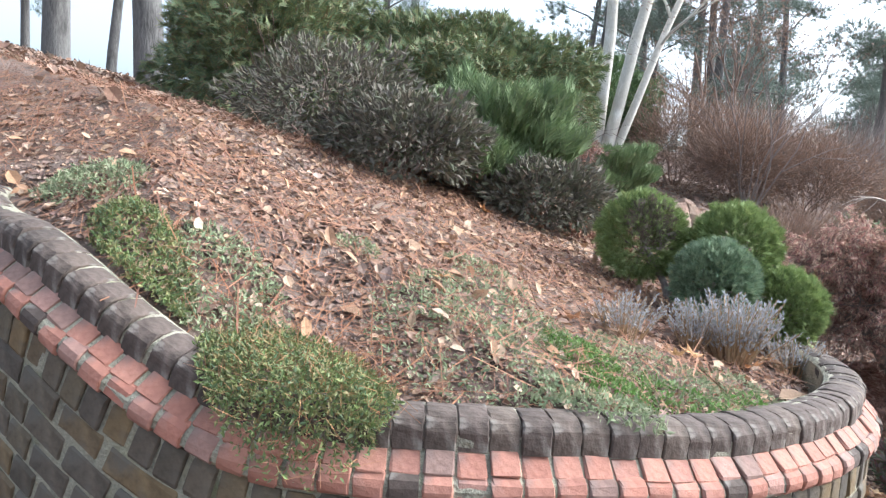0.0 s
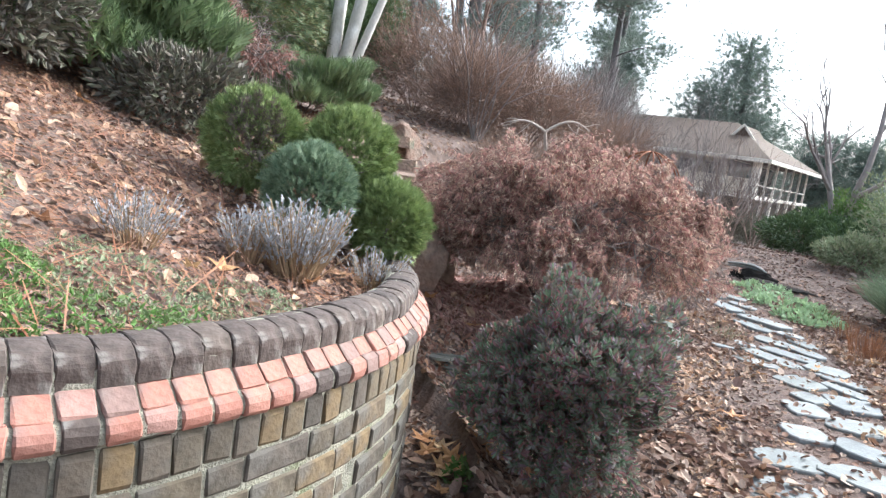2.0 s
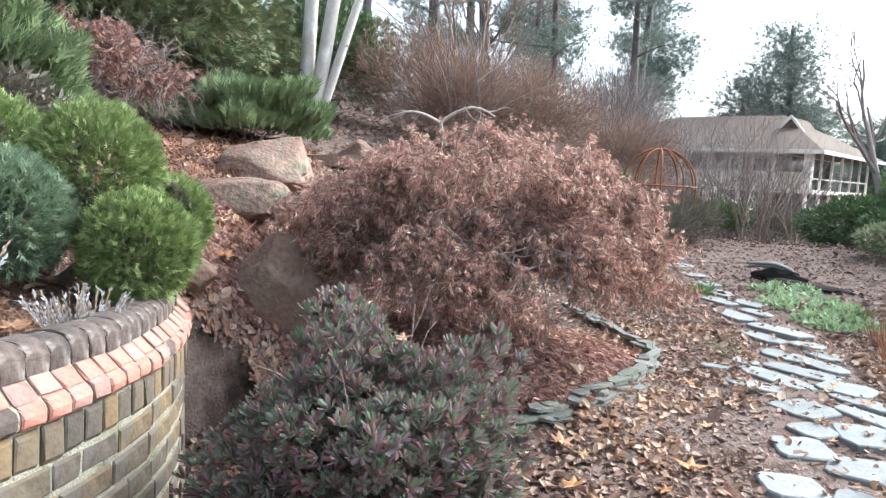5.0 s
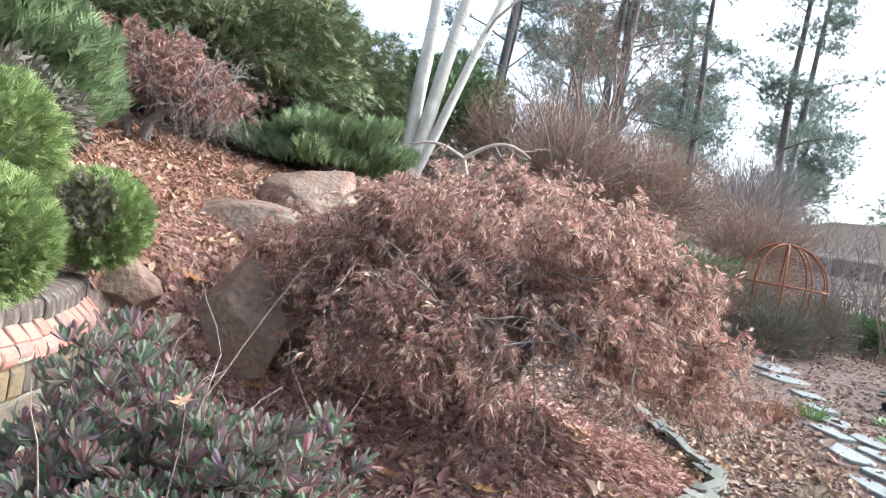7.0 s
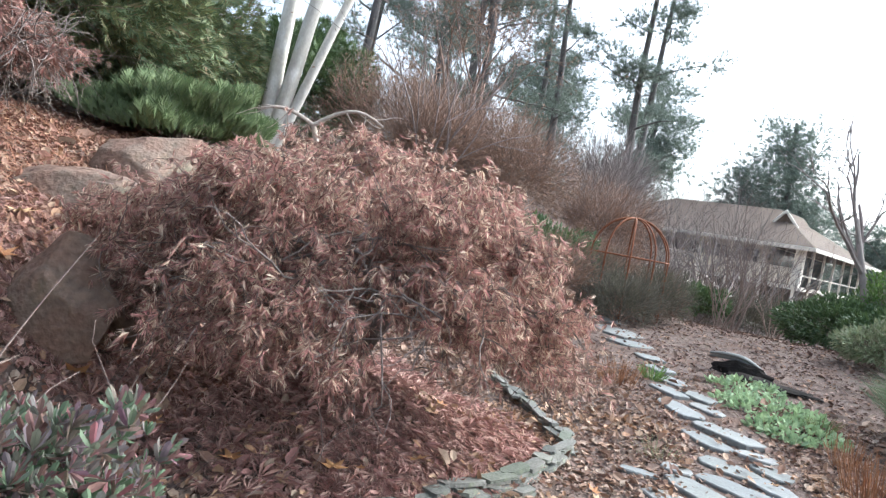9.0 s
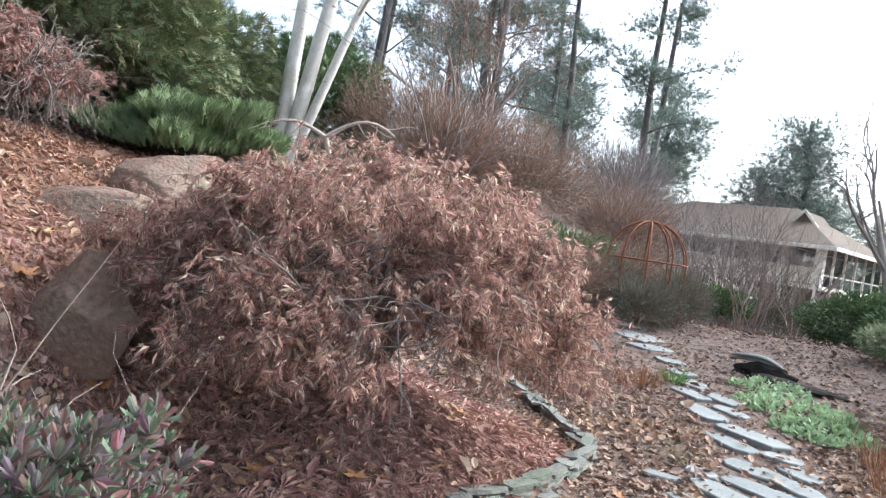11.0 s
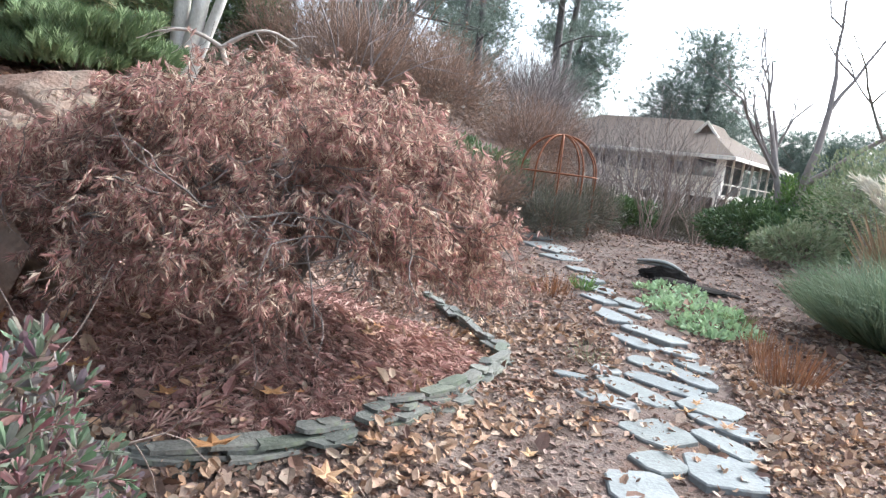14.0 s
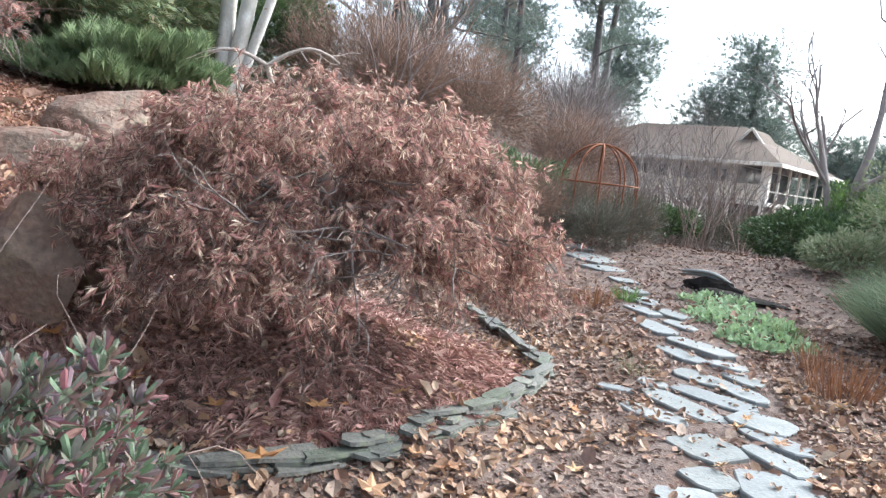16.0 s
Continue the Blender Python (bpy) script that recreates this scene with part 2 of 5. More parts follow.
# near-black base colour paints the shade inside the culvert's hollow; also on the channel
M_PIT = material("shade_and_channel_black", [(0.015, 0.014, 0.013), (0.04, 0.034, 0.03)], 0.95, 6, 0.5, 40, "noise", 0.3, spec=0.03)
M_GLASS = bpy.data.materials.new("dark_window_glass")
M_GLASS.use_nodes = True
M_GLASS.node_tree.nodes["Principled BSDF"].inputs["Base Color"].default_value = (0.11, 0.11, 0.115, 1)
M_GLASS.node_tree.nodes["Principled BSDF"].inputs["Roughness"].default_value = 0.08


# ---- terrain ----
def smooth(a, b, x):
    t = np.clip((x - a) / (b - a), 0, 1)
    return t * t * (3 - 2 * t)


WALL_C = (-2.5, -1.22)          # centre of the round retaining wall
WALL_R = 2.25                   # its outer brick face
COPE_R = 2.02                   # inner side of the coping


def coping_z(deg):
    """Height of the coping's top along the wall, by angle."""
    return 1.1 + 0.03 * smooth(-18, -34, deg) + 0.37 * smooth(-51, -84, deg) + 0.06 * smooth(-82, -104, deg) - 0.085 * smooth(-15, 68, deg)


RIM = [(WALL_C[0] + COPE_R * math.cos(math.radians(a)), WALL_C[1] + COPE_R * math.sin(math.radians(a))) for a in range(-108, 67, 6)]
EDGE = [(-60, -12.0), (-6.5, -5.6)] + RIM + [(-2.0, 1.75), (-3.2, 3.2), (-4.2, 5.2), (-4.2, 8), (-3.6, 14), (-5.5, 22), (-10, 38), (-16, 60), (-16, 90)]


def edge_distance(x, y):
    """Metres inside the hill's edge (positive) or out of it."""
    best, sign = np.full(np.shape(x), 1e9), np.ones(np.shape(x))
    for (x0, y0), (x1, y1) in zip(EDGE, EDGE[1:]):
        dx, dy = x1 - x0, y1 - y0
        t = np.clip(((x - x0) * dx + (y - y0) * dy) / (dx * dx + dy * dy), 0, 1)
        d = np.hypot(x - x0 - t * dx, y - y0 - t * dy)
        near = d < best - 1e-9
        sign = np.where(near, np.sign(dx * (y - y0) - dy * (x - x0)), sign)
        best = np.where(near, d, best)
    return best * sign


def ground_z(x, y):
    x, y = np.asarray(x, float), np.asarray(y, float)
    low = 0.02 * np.clip(x, -8, 8) + 0.03 * np.clip(y, -0.8, 12) + 0.04 * np.clip(y - 5, 0, 6) - 0.065 * np.clip(y - 12, 0, 26)
    low = low + 0.45 * np.exp(-((x + 1.0) ** 2 + (y - 2.8) ** 2) / 1.1) + 0.34 * np.exp(-((x + 1.75) ** 2 + (y - 1.75) ** 2) / 0.45)
    d = edge_distance(x, y)
    hill = 1.05 + 0.3 * np.clip(-x - 1, -0.6, 3) + 0.17 * np.clip(-x - 4, 0, 14) - 0.1 * np.clip(y + 1, -3, 4) + 0.05 * np.clip(y - 5, 0, 25)
    a = np.degrees(np.arctan2(y - WALL_C[1], x - WALL_C[0]))
    a = np.where(a > 120, a - 360, a)
    walled = (a > -110) & (a < 66) & (np.hypot(x - WALL_C[0], y - WALL_C[1]) < 2.6)
    hill = np.where((a > -170) & (a < 66) & (np.hypot(x - WALL_C[0], y - WALL_C[1]) < 3.4), np.minimum(hill, coping_z(a) - 0.05 + 0.42 * np.clip(d, 0, 9)), hill)
    bank = np.where(walled, smooth(-0.16, -0.08, d), smooth(-0.95, 0.3, d))
    return low + np.maximum(hill - low, 0) * bank


# ---- mesh tools ----
def mesh_of(name, verts, faces, mat, smooth_faces=False):
    """A mesh from arrays; all faces have the same number of corners."""
    verts, faces = np.asarray(verts, np.float32), np.asarray(faces, np.int32)
    me = bpy.data.meshes.new(name)
    k = faces.shape[1]
    me.vertices.add(len(verts))
    me.vertices.foreach_set("co", verts.ravel())
    me.loops.add(faces.size)
    me.loops.foreach_set("vertex_index", faces.ravel())
    me.polygons.add(len(faces))
    me.polygons.foreach_set("loop_start", np.arange(0, faces.size, k, dtype=np.int32))
    me.polygons.foreach_set("use_smooth", np.full(len(faces), smooth_faces))
    me.update(calc_edges=True)
    me.materials.append(mat)
    return me


def thing(name, label, category, group="", kind="", at=(0, 0, 0)):
    ob = new(name)
    ob.location = at
    return tagged(ob, label, category, group, kind)


def child(name, me, parent, label="", kind=""):
    ob = new(name, me)
    ob.parent = parent
    return tagged(ob, label, kind=kind)


def part(name, bm, mat, parent, label=""):
    me = bpy.data.meshes.new(name)
    bm.to_mesh(me)
    bm.free()
    me.materials.append(mat)
    return child(name, me, parent, label)


def unit(v):
    return v / np.maximum(np.linalg.norm(v, axis=-1, keepdims=True), 1e-9)


def frames(along, spin=None):
    """Rotations whose x axis runs along the given ways, turned about them at random or by spin."""
    x = unit(np.asarray(along, float))
    ref = np.where(np.abs(x[:, 2:3]) > 0.9, np.array([[1.0, 0, 0]]), np.array([[0, 0, 1.0]]))
    y = unit(np.cross(ref, x))
    z = np.cross(x, y)
    a = (rng.uniform(0, 2 * np.pi, len(x)) if spin is None else spin)[:, None]
    return np.stack([x, np.cos(a) * y + np.sin(a) * z, np.cos(a) * z - np.sin(a) * y], -1)


def scatter(template, faces, at, turn, size):
    """Copies of a small template at many places, as one set of vertices and faces."""
    t = np.asarray(template, float)
    size = np.broadcast_to(np.asarray(size, float).reshape(len(at), -1), (len(at), 3))
    v = np.einsum("nij,nkj->nki", turn, t[None] * size[:, None]) + np.asarray(at)[:, None]
    f = np.asarray(faces)[None] + (np.arange(len(at)) * len(t))[:, None, None]
    return v.reshape(-1, 3), f.reshape(-1, f.shape[-1])


def merged(sets):
    vs, fs, n = [], [], 0
    for v, f in sets:
        vs.append(v)
        fs.append(f + n)
        n += len(v)
    return np.concatenate(vs), np.concatenate(fs)


OVAL = ([(0, 0, 0), (0.45, 0.2, 0.06), (1, 0, -0.08), (0.45, -0.2, 0.06)], [(0, 1, 2), (0, 2, 3)])
CURL = ([(0, 0, 0), (0.3, 0.3, 0.16), (0.75, 0.24, 0.1), (1, 0, 0.02), (0.7, -0.26, 0.14), (0.3, -0.3, 0.08), (0.5, 0, -0.02)],
        [(6, 0, 1), (6, 1, 2), (6, 2, 3), (6, 3, 4), (6, 4, 5), (6, 5, 0)])
BROAD = ([(0, 0, 0), (0.35, 0.2, 0.05), (0.7, 0.22, 0.04), (1, 0, -0.06), (0.7, -0.22, 0.04), (0.35, -0.2, 0.05)], [(0, 1, 2), (0, 2, 3), (0, 3, 4), (0, 4, 5)])
BLADE = ([(0, 0.02, 0), (0, -0.02, 0), (0.5, -0.018, 0.03), (0.5, 0.018, 0.03), (1, 0, 0)], [(0, 1, 2), (0, 2, 3), (3, 2, 4)])
NEEDLE = ([(0, 0.012, 0), (0, -0.012, 0), (1, -0.008, 0.02), (1, 0.008, 0.02)], [(0, 1, 2), (0, 2, 3)])
ROSE_V, ROSE_F = [], []
for i in range(7):
    a, b = i * 2.4, 0.35 + 0.09 * i
    ca, sa, cb, sb = math.cos(a), math.sin(a), math.cos(b), math.sin(b)
    for x, y, z in ((0, 0, 0), (0.4, 0.15, 0.05), (0.85, 0.16, 0.03), (1, 0, -0.04), (0.85, -0.16, 0.03), (0.4, -0.15, 0.05)):
        u, n = x * sb * 1.0 + z * cb, x * cb - z * sb
        ROSE_V.append((n, u * ca - y * 0.85 * sa, u * sa + y * 0.85 * ca))
    ROSE_F += [tuple(i * 6 + j for j in f) for f in BROAD[1]]
FINE = ([(0, 0.006, 0), (0, -0.006, 0), (0.4, -0.005, 0.1), (0.4, 0.005, 0.1), (0.75, -0.004, 0.09), (0.75, 0.004, 0.09), (1, 0, -0.05)], [(0, 1, 2), (0, 2, 3), (3, 2, 4), (3, 4, 5), (5, 4, 6)])
SPRAY_V, SPRAY_F = [], []
for i, (x, a) in enumerate([(0, 0), (0.25, 0.6), (0.25, -0.6), (0.55, 0.55), (0.55, -0.55)]):
    c, s, w = math.cos(a), math.sin(a), 0.075
    n0 = len(SPRAY_V)
    SPRAY_V += [(x - s * w, c * w, 0), (x + s * w, -c * w, 0), (x + c * (1.0 - x * 0.7), s * (1.0 - x * 0.7), 0.06)]
    SPRAY_F += [(n0, n0 + 1, n0 + 2)]
LACE_V, LACE_F = [], []
for a in (-1.0, -0.5, 0.0, 0.45, 0.95):
    c, s, w = math.cos(a), math.sin(a), 0.05
    n0 = len(LACE_V)
    LACE_V += [(0, 0, 0), (0.5 * c - s * w, 0.5 * s + c * w, 0.05), (c, s * 0.8, -0.12), (0.5 * c + s * w, 0.5 * s - c * w, 0.0)]
    LACE_F += [(n0, n0 + 1, n0 + 2), (n0, n0 + 2, n0 + 3)]
TUFT_V, TUFT_F = [], []
for i in range(9):
    a, b = i * 2.4, 0.25 + 0.75 * ((i * 0.37) % 1)
    w = np.array([math.cos(a) * b, math.sin(a) * b, 1.0 - 0.4 * b])
    sd = np.array([-math.sin(a), math.cos(a), 0]) * 0.035
    n0 = len(TUFT_V)
    TUFT_V += [tuple(sd), tuple(-sd), tuple(w / np.linalg.norm(w))]
    TUFT_F += [(n0, n0 + 1, n0 + 2)]


def tube(points, radii, sides=7):
    """A tapering tube along points."""
    p, r = np.asarray(points, float), np.asarray(radii, float)
    t = unit(np.gradient(p, axis=0))
    ref = np.array([0.31, 0.95, 0.05])
    a = unit(np.cross(t, ref))
    b = np.cross(t, a)
    ang = np.arange(sides) * 2 * np.pi / sides
    v = (p[:, None] + r[:, None, None] * (np.cos(ang)[None, :, None] * a[:, None] + np.sin(ang)[None, :, None] * b[:, None])).reshape(-1, 3)
    i, j = np.meshgrid(np.arange(len(p) - 1), np.arange(sides), indexing="ij")
    k = (j + 1) % sides
    f = np.stack([i * sides + j, i * sides + k, (i + 1) * sides + k, (i + 1) * sides + j], -1).reshape(-1, 4)
    return v, f


def limb(start, way, length, r0, r1, bend=0.25, steps=6, droop=0.0):
    """Points and radii of a crooked limb."""
    p, w = [np.array(start, float)], unit(np.array(way, float))
    for i in range(steps):
        w = unit(w + rng.normal(0, bend, 3) * 0.5 + np.array([0, 0, -droop]))
        p.append(p[-1] + w * length / steps)
    return np.array(p), np.linspace(r0, r1, steps + 1)


def twigs(start, way, length, r0, depth, spread=0.6, kids=3, bend=0.3, droop=0.0, out=None, tips=None):
    """A branching set of limbs; gathers tubes and the points along the thin ones."""
    out = [] if out is None else out
    tips = [] if tips is None else tips
    p, r = limb(start, way, length, r0, r0 * 0.45, bend, 5, droop)
    out.append(tube(p, r, 6 if r0 > 0.02 else 4))
    if depth <= 1:
        tips.extend((p[i], unit(p[i] - p[i - 1])) for i in range(1, len(p)))
    if depth > 0:
        for k in range(kids):
            i = rng.integers(2, len(p))
            w = unit(p[i] - p[i - 1]) + rng.normal(0, spread, 3)
            twigs(p[i], w, length * rng.uniform(0.5, 0.75), r[i] * 0.75, depth - 1, spread, kids, bend, droop, out, tips)
    return out, tips


def lumpy(v, amount, scale):
    """Pushes points in and out by a smooth field."""
    n = np.array([noise.noise(Vector(q) * scale) for q in v])
    return v * (1 + amount * n[:, None])


def dome(n, centre, radii, low=-0.2, shell=0.35, lumps=0.25, scale=1.6):
    """Points in the outer shell of an uneven dome, and the ways out of it."""
    w = unit(rng.normal(0, 1, (int(n * 2.4), 3)))
    w = w[w[:, 2] > low][:n]
    bump = np.array([noise.noise(Vector(q) * scale + Vector(centre)) for q in w])
    r = (1 + lumps * bump) * (1 - shell * rng.random(len(w)) ** 1.6)
    return np.array(centre) + w * r[:, None] * np.array(radii), w


def shrub(name, label, category, at, radii, leaves, template, size, mat, twig_mat=None, stems=7, up=0.3, low=-0.3, shell=0.45, lumps=0.35, group="", lift=0.0, stem_r=0.014, jitter=0.6):
    """A shrub: woody stems from one foot and a crown of many small leaves with gaps and an uneven outline."""
    z = float(ground_z(at[0], at[1]))
    ob = thing(name, label, category, group, at=(at[0], at[1], z))
    tubes = []
    for i in range(stems):
        a = 2 * np.pi * i / stems + rng.uniform(-0.3, 0.3)
        w = np.array([math.cos(a) * radii[0] * 0.55, math.sin(a) * radii[1] * 0.55, radii[2] * rng.uniform(0.9, 1.5) + lift])
        twigs((w[0] * 0.1, w[1] * 0.1, -0.04), w, np.linalg.norm(w) * 0.85, stem_r, 2, 0.45, 3, 0.3, 0, tubes)
    child("stemwork", mesh_of("stemwork", *merged(tubes), twig_mat or M_TWIG), ob, "thin woody stems", "stuff")
    p, w = dome(leaves, (0, 0, radii[2] * 0.9 + lift), radii, low, shell, lumps)
    p[:, 2] = np.maximum(p[:, 2], 0.02)
    way = w + rng.normal(0, jitter, w.shape) + np.array([0, 0, up])
    v, f = scatter(*template, p, frames(way), rng.uniform(0.6, 1.25, len(p)) * size)
    child("foliage", mesh_of("foliage", v, f, mat), ob, kind="stuff")
    return ob


# ---- ground ----
def axis_steps(lo, near_lo, near_hi, hi, fine):
    a = np.arange(near_lo, near_hi, fine)
    left = near_lo - np.geomspace(fine, near_lo - lo, 26)[::-1]
    right = near_hi + np.geomspace(fine, hi - near_hi, 26)
    return np.concatenate([left, a, right])


def rough_ground(x, y):
    z = ground_z(x, y)
    n = np.array([noise.noise(Vector((a * 2.2, b * 2.2, 0))) * 0.018 + noise.noise(Vector((a * 9, b * 9, 3))) * 0.008 for a, b in zip(x, y)])
    return z + n


gx, gy = np.meshgrid(axis_steps(-400, -5, 3.5, 400, 0.06), axis_steps(-400, -4.6, 9, 600, 0.06))
gz = rough_ground(gx.ravel(), gy.ravel())
nx, ny = gx.shape[1], gx.shape[0]
i, j = np.meshgrid(np.arange(ny - 1), np.arange(nx - 1), indexing="ij")
gf = np.stack([i * nx + j, i * nx + j + 1, (i + 1) * nx + j + 1, (i + 1) * nx + j], -1).reshape(-1, 4)
floor_ob = new("ground", mesh_of("ground", np.stack([gx.ravel(), gy.ravel(), gz], -1), gf, M_SOIL, True))
tagged(floor_ob, "sloping garden soil under brown leaf mould", "ground", kind="structure")


# ---- round retaining wall ----
wall = thing("retaining_wall", "curved stone retaining wall with grey coping and red brick band", "wall", kind="structure", at=(*WALL_C, 0))


def polar(r, deg, z):
    return np.array([r * math.cos(radians(deg)), r * math.sin(radians(deg)), z])


def sweep(profile, a0, a1, step=3.0):
    """A solid swept round the wall: profile of (radius, height under the coping's top)."""
    angs = np.arange(a0, a1 + 0.01, step)
    v = np.array([polar(r, a, float(coping_z(a)) + z if z > -5 else -0.25) for a in angs for r, z in profile])
    k = len(profile)
    f = [(i * k + j, i * k + (j + 1) % k, (i + 1) * k + (j + 1) % k, (i + 1) * k + j) for i in range(len(angs) - 1) for j in range(k)]
    return v, np.array(f)


A0, A1 = -112.0, 70.0
core = sweep([(2.018, -0.019), (2.036, -0.003), (2.081, 0.0065), (2.126, -0.001), (2.1545, -0.019), (2.166, -0.044), (2.165, -0.087), (2.206, -0.13), (2.2255, -0.145), (2.2345, -0.162), (2.232, -0.189), (2.205, -0.207), (2.2085, -9), (1.95, -9)][::-1], A0, A1)
child("mortar_core", mesh_of("mortar_core", *core, M_MORTAR), wall, "mossy old mortar between the pieces")


def wedge(outline, width, round_by=0.004):
    """A brick: an outline in (out, up) drawn over a width, with worn edges. Lies along y, out along x."""
    bm = bmesh.new()
    rows = []
    for s in (-0.5, 0.5):
        rows.append([bm.verts.new((x, s * width, z)) for x, z in outline])
    n = len(outline)
    for k in range(n):
        bm.faces.new((rows[0][k], rows[0][(k + 1) % n], rows[1][(k + 1) % n], rows[1][k]))
    bm.faces.new(rows[0][::-1])
    bm.faces.new(rows[1])
    bmesh.ops.recalc_face_normals(bm, faces=bm.faces)
    if round_by:
        ends = [e for e in bm.edges if (e.verts[0].co.y < 0) == (e.verts[1].co.y < 0)]
        bmesh.ops.bevel(bm, geom=ends, offset=round_by, segments=1, affect="EDGES", clamp_overlap=True)
    for v in bm.verts:
        v.co += Vector((rng.normal(0, 0.0016), rng.normal(0, 0.0016), rng.normal(0, 0.0016)))
    return bm


def brick_meshes(name, outline, width, mat, n=5):
    made = []
    for _ in range(n):
        bm = wedge(outline, width)
        me = bpy.data.meshes.new(name)
        bm.to_mesh(me)
        bm.free()
        me.materials.append(mat)
        me.polygons.foreach_set("use_smooth", np.full(len(me.polygons), False))
        made.append(me)
    return made


def lay(name, meshes, radius, a, drop, tilt=0.0):
    ob = child(name, meshes[rng.integers(len(meshes))], wall)
    slope = float(coping_z(a + 0.5) - coping_z(a - 0.5)) / (radius * radians(1.0))
    m = Matrix.Translation(polar(radius + rng.normal(0, 0.003), a, float(coping_z(a)) + drop + rng.normal(0, 0.002)))
    ob.matrix_basis = m @ Matrix.Rotation(radians(a + rng.normal(0, 0.6)), 4, "Z") @ Matrix.Rotation(math.atan(slope), 4, "X") @ Matrix.Rotation(rng.normal(0, 0.012), 4, "Y")
    return ob


# coping: rounded tops, from inside to outside
COPE = brick_meshes("coping_stone", [(-0.15, -0.08)] + [(-0.074 + 0.076 * math.copysign(abs(math.cos(q)) ** 0.75, math.cos(q)), -0.036 + 0.046 * math.sin(q)) for q in np.linspace(math.pi, 0, 11)] + [(0.003, -0.06), (0.001, -0.085), (-0.1, -0.09)], 0.081, M_COPING)
UPPER = brick_meshes("brick", [(-0.04, 0.0), (0.0, -0.002), (0.045, -0.043), (0.043, -0.05), (-0.04, -0.05)], 0.076, M_BRICK)
LOWER_SHAPE = [(-0.05, 0.004), (0.0, 0.0), (0.018, -0.012), (0.026, -0.03), (0.024, -0.055), (0.012, -0.068), (-0.05, -0.07)]
LOWER = brick_meshes("brick", LOWER_SHAPE, 0.076, M_BRICK)
DARK = brick_meshes("brick", LOWER_SHAPE, 0.076, M_COPING)
pitch = math.degrees(0.086 / 2.22)
for k in range(int((A1 - A0) / pitch)):
    a = A0 + (k + 0.5) * pitch
    lay("coping_stone", COPE, 2.17, a, 0.0)
    lay("brick", UPPER, 2.172, a, -0.082)
    lay("brick", DARK if rng.random() < 0.12 else LOWER, 2.215, a, -0.13)
# a course of upright dark stones under the bricks, then coursed rubble
UPRIGHT = brick_meshes("wall_stone", [(-0.05, 0.0), (0.012, -0.004), (0.02, -0.02), (0.02, -0.1), (0.01, -0.115), (-0.05, -0.115)], 0.075, M_STONE)
for k in range(int((A1 - A0) / pitch)):
    lay("wall_stone", UPRIGHT, 2.195, A0 + (k + 0.5) * pitch, -0.205)
COURSE = [brick_meshes("wall_stone", [(-0.05, 0.0), (0.006, -0.003), (0.014, -0.014), (0.014, -0.076), (0.006, -0.088), (-0.05, -0.088)], w, M_STONE, 3) for w in (0.11, 0.17, 0.235)]
for row in range(8):
    a = A0 + rng.uniform(0, 4)
    while a < A1 - 3:
        pick = rng.integers(3)
        half = math.degrees((0.11, 0.17, 0.235)[pick] / 2 / 2.2)
        a += half
        lay("wall_stone", COURSE[pick], 2.197, a, -0.325 - row * 0.098)
        a += half + 0.28

# ---- flagstone path ----
path_ob = thing("garden_path", "irregular grey flagstone path strewn with dry leaves", "path", kind="structure")


def flagstone(x, y, w, d, turn):
    """An irregular thin slab with worn edges."""
    w, d = w * 1.06, d * 1.04
    bm = bmesh.new()
    n = 9
    ang = (np.arange(n) + rng.uniform(-0.28, 0.28, n)) * 2 * np.pi / n
    skew = rng.uniform(-0.25, 0.25)
    ring = []
    for a in ang:
        x0 = math.copysign(abs(math.cos(a)) ** 0.55, math.cos(a)) * w / 2 * rng.uniform(0.9, 1.08)
        y0 = math.copysign(abs(math.sin(a)) ** 0.55, math.sin(a)) * d / 2 * rng.uniform(0.9, 1.08)
        ring.append(bm.verts.new((x0 + skew * y0, y0 * (1 + skew * x0 / w), 0)))
    top = bm.faces.new(ring)
    low = bmesh.ops.extrude_face_region(bm, geom=[top])
    for v in low["geom"]:
        if isinstance(v, bmesh.types.BMVert):
            v.co.z += 0.05
    bmesh.ops.recalc_face_normals(bm, faces=bm.faces)
    rim = [e for e in bm.edges if all(v.co.z > 0.04 for v in e.verts)]
    bmesh.ops.bevel(bm, geom=rim, offset=0.008, segments=1, affect="EDGES", clamp_overlap=True)
    me = bpy.data.meshes.new("flagstone")
    bm.to_mesh(me)
    bm.free()
    me.materials.append(M_SLATE)
    ob = child("flagstone", me, path_ob)
    ob.matrix_basis = pose(x, y, float(ground_z(x, y)) - 0.029, rng.normal(0, 1.2), rng.normal(0, 1.2), turn)


# centre, width, depth, turn in degrees
FLAGS_NEAR = [(1.6, 3.3, 0.4, 0.42, 18), (1.58, 3.66, 0.42, 0.2, -36), (1.56, 3.96, 0.46, 0.22, -27), (1.46, 4.24, 0.36, 0.36, -10), (1.23, 3.59, 0.36, 0.36, -40), (1.3, 3.2, 0.24, 0.24, -31), (1.26, 2.86, 0.32, 0.34, 27),
              (1.16, 1.2, 0.42, 0.4, 10), (1.6, 1.75, 0.5, 0.42, -20), (1.15, 1.72, 0.4, 0.3, 15), (1.63, 2.25, 0.42, 0.3, -15), (1.58, 2.74, 0.4, 0.34, 5), (1.25, 2.3, 0.3, 0.28, 20)]
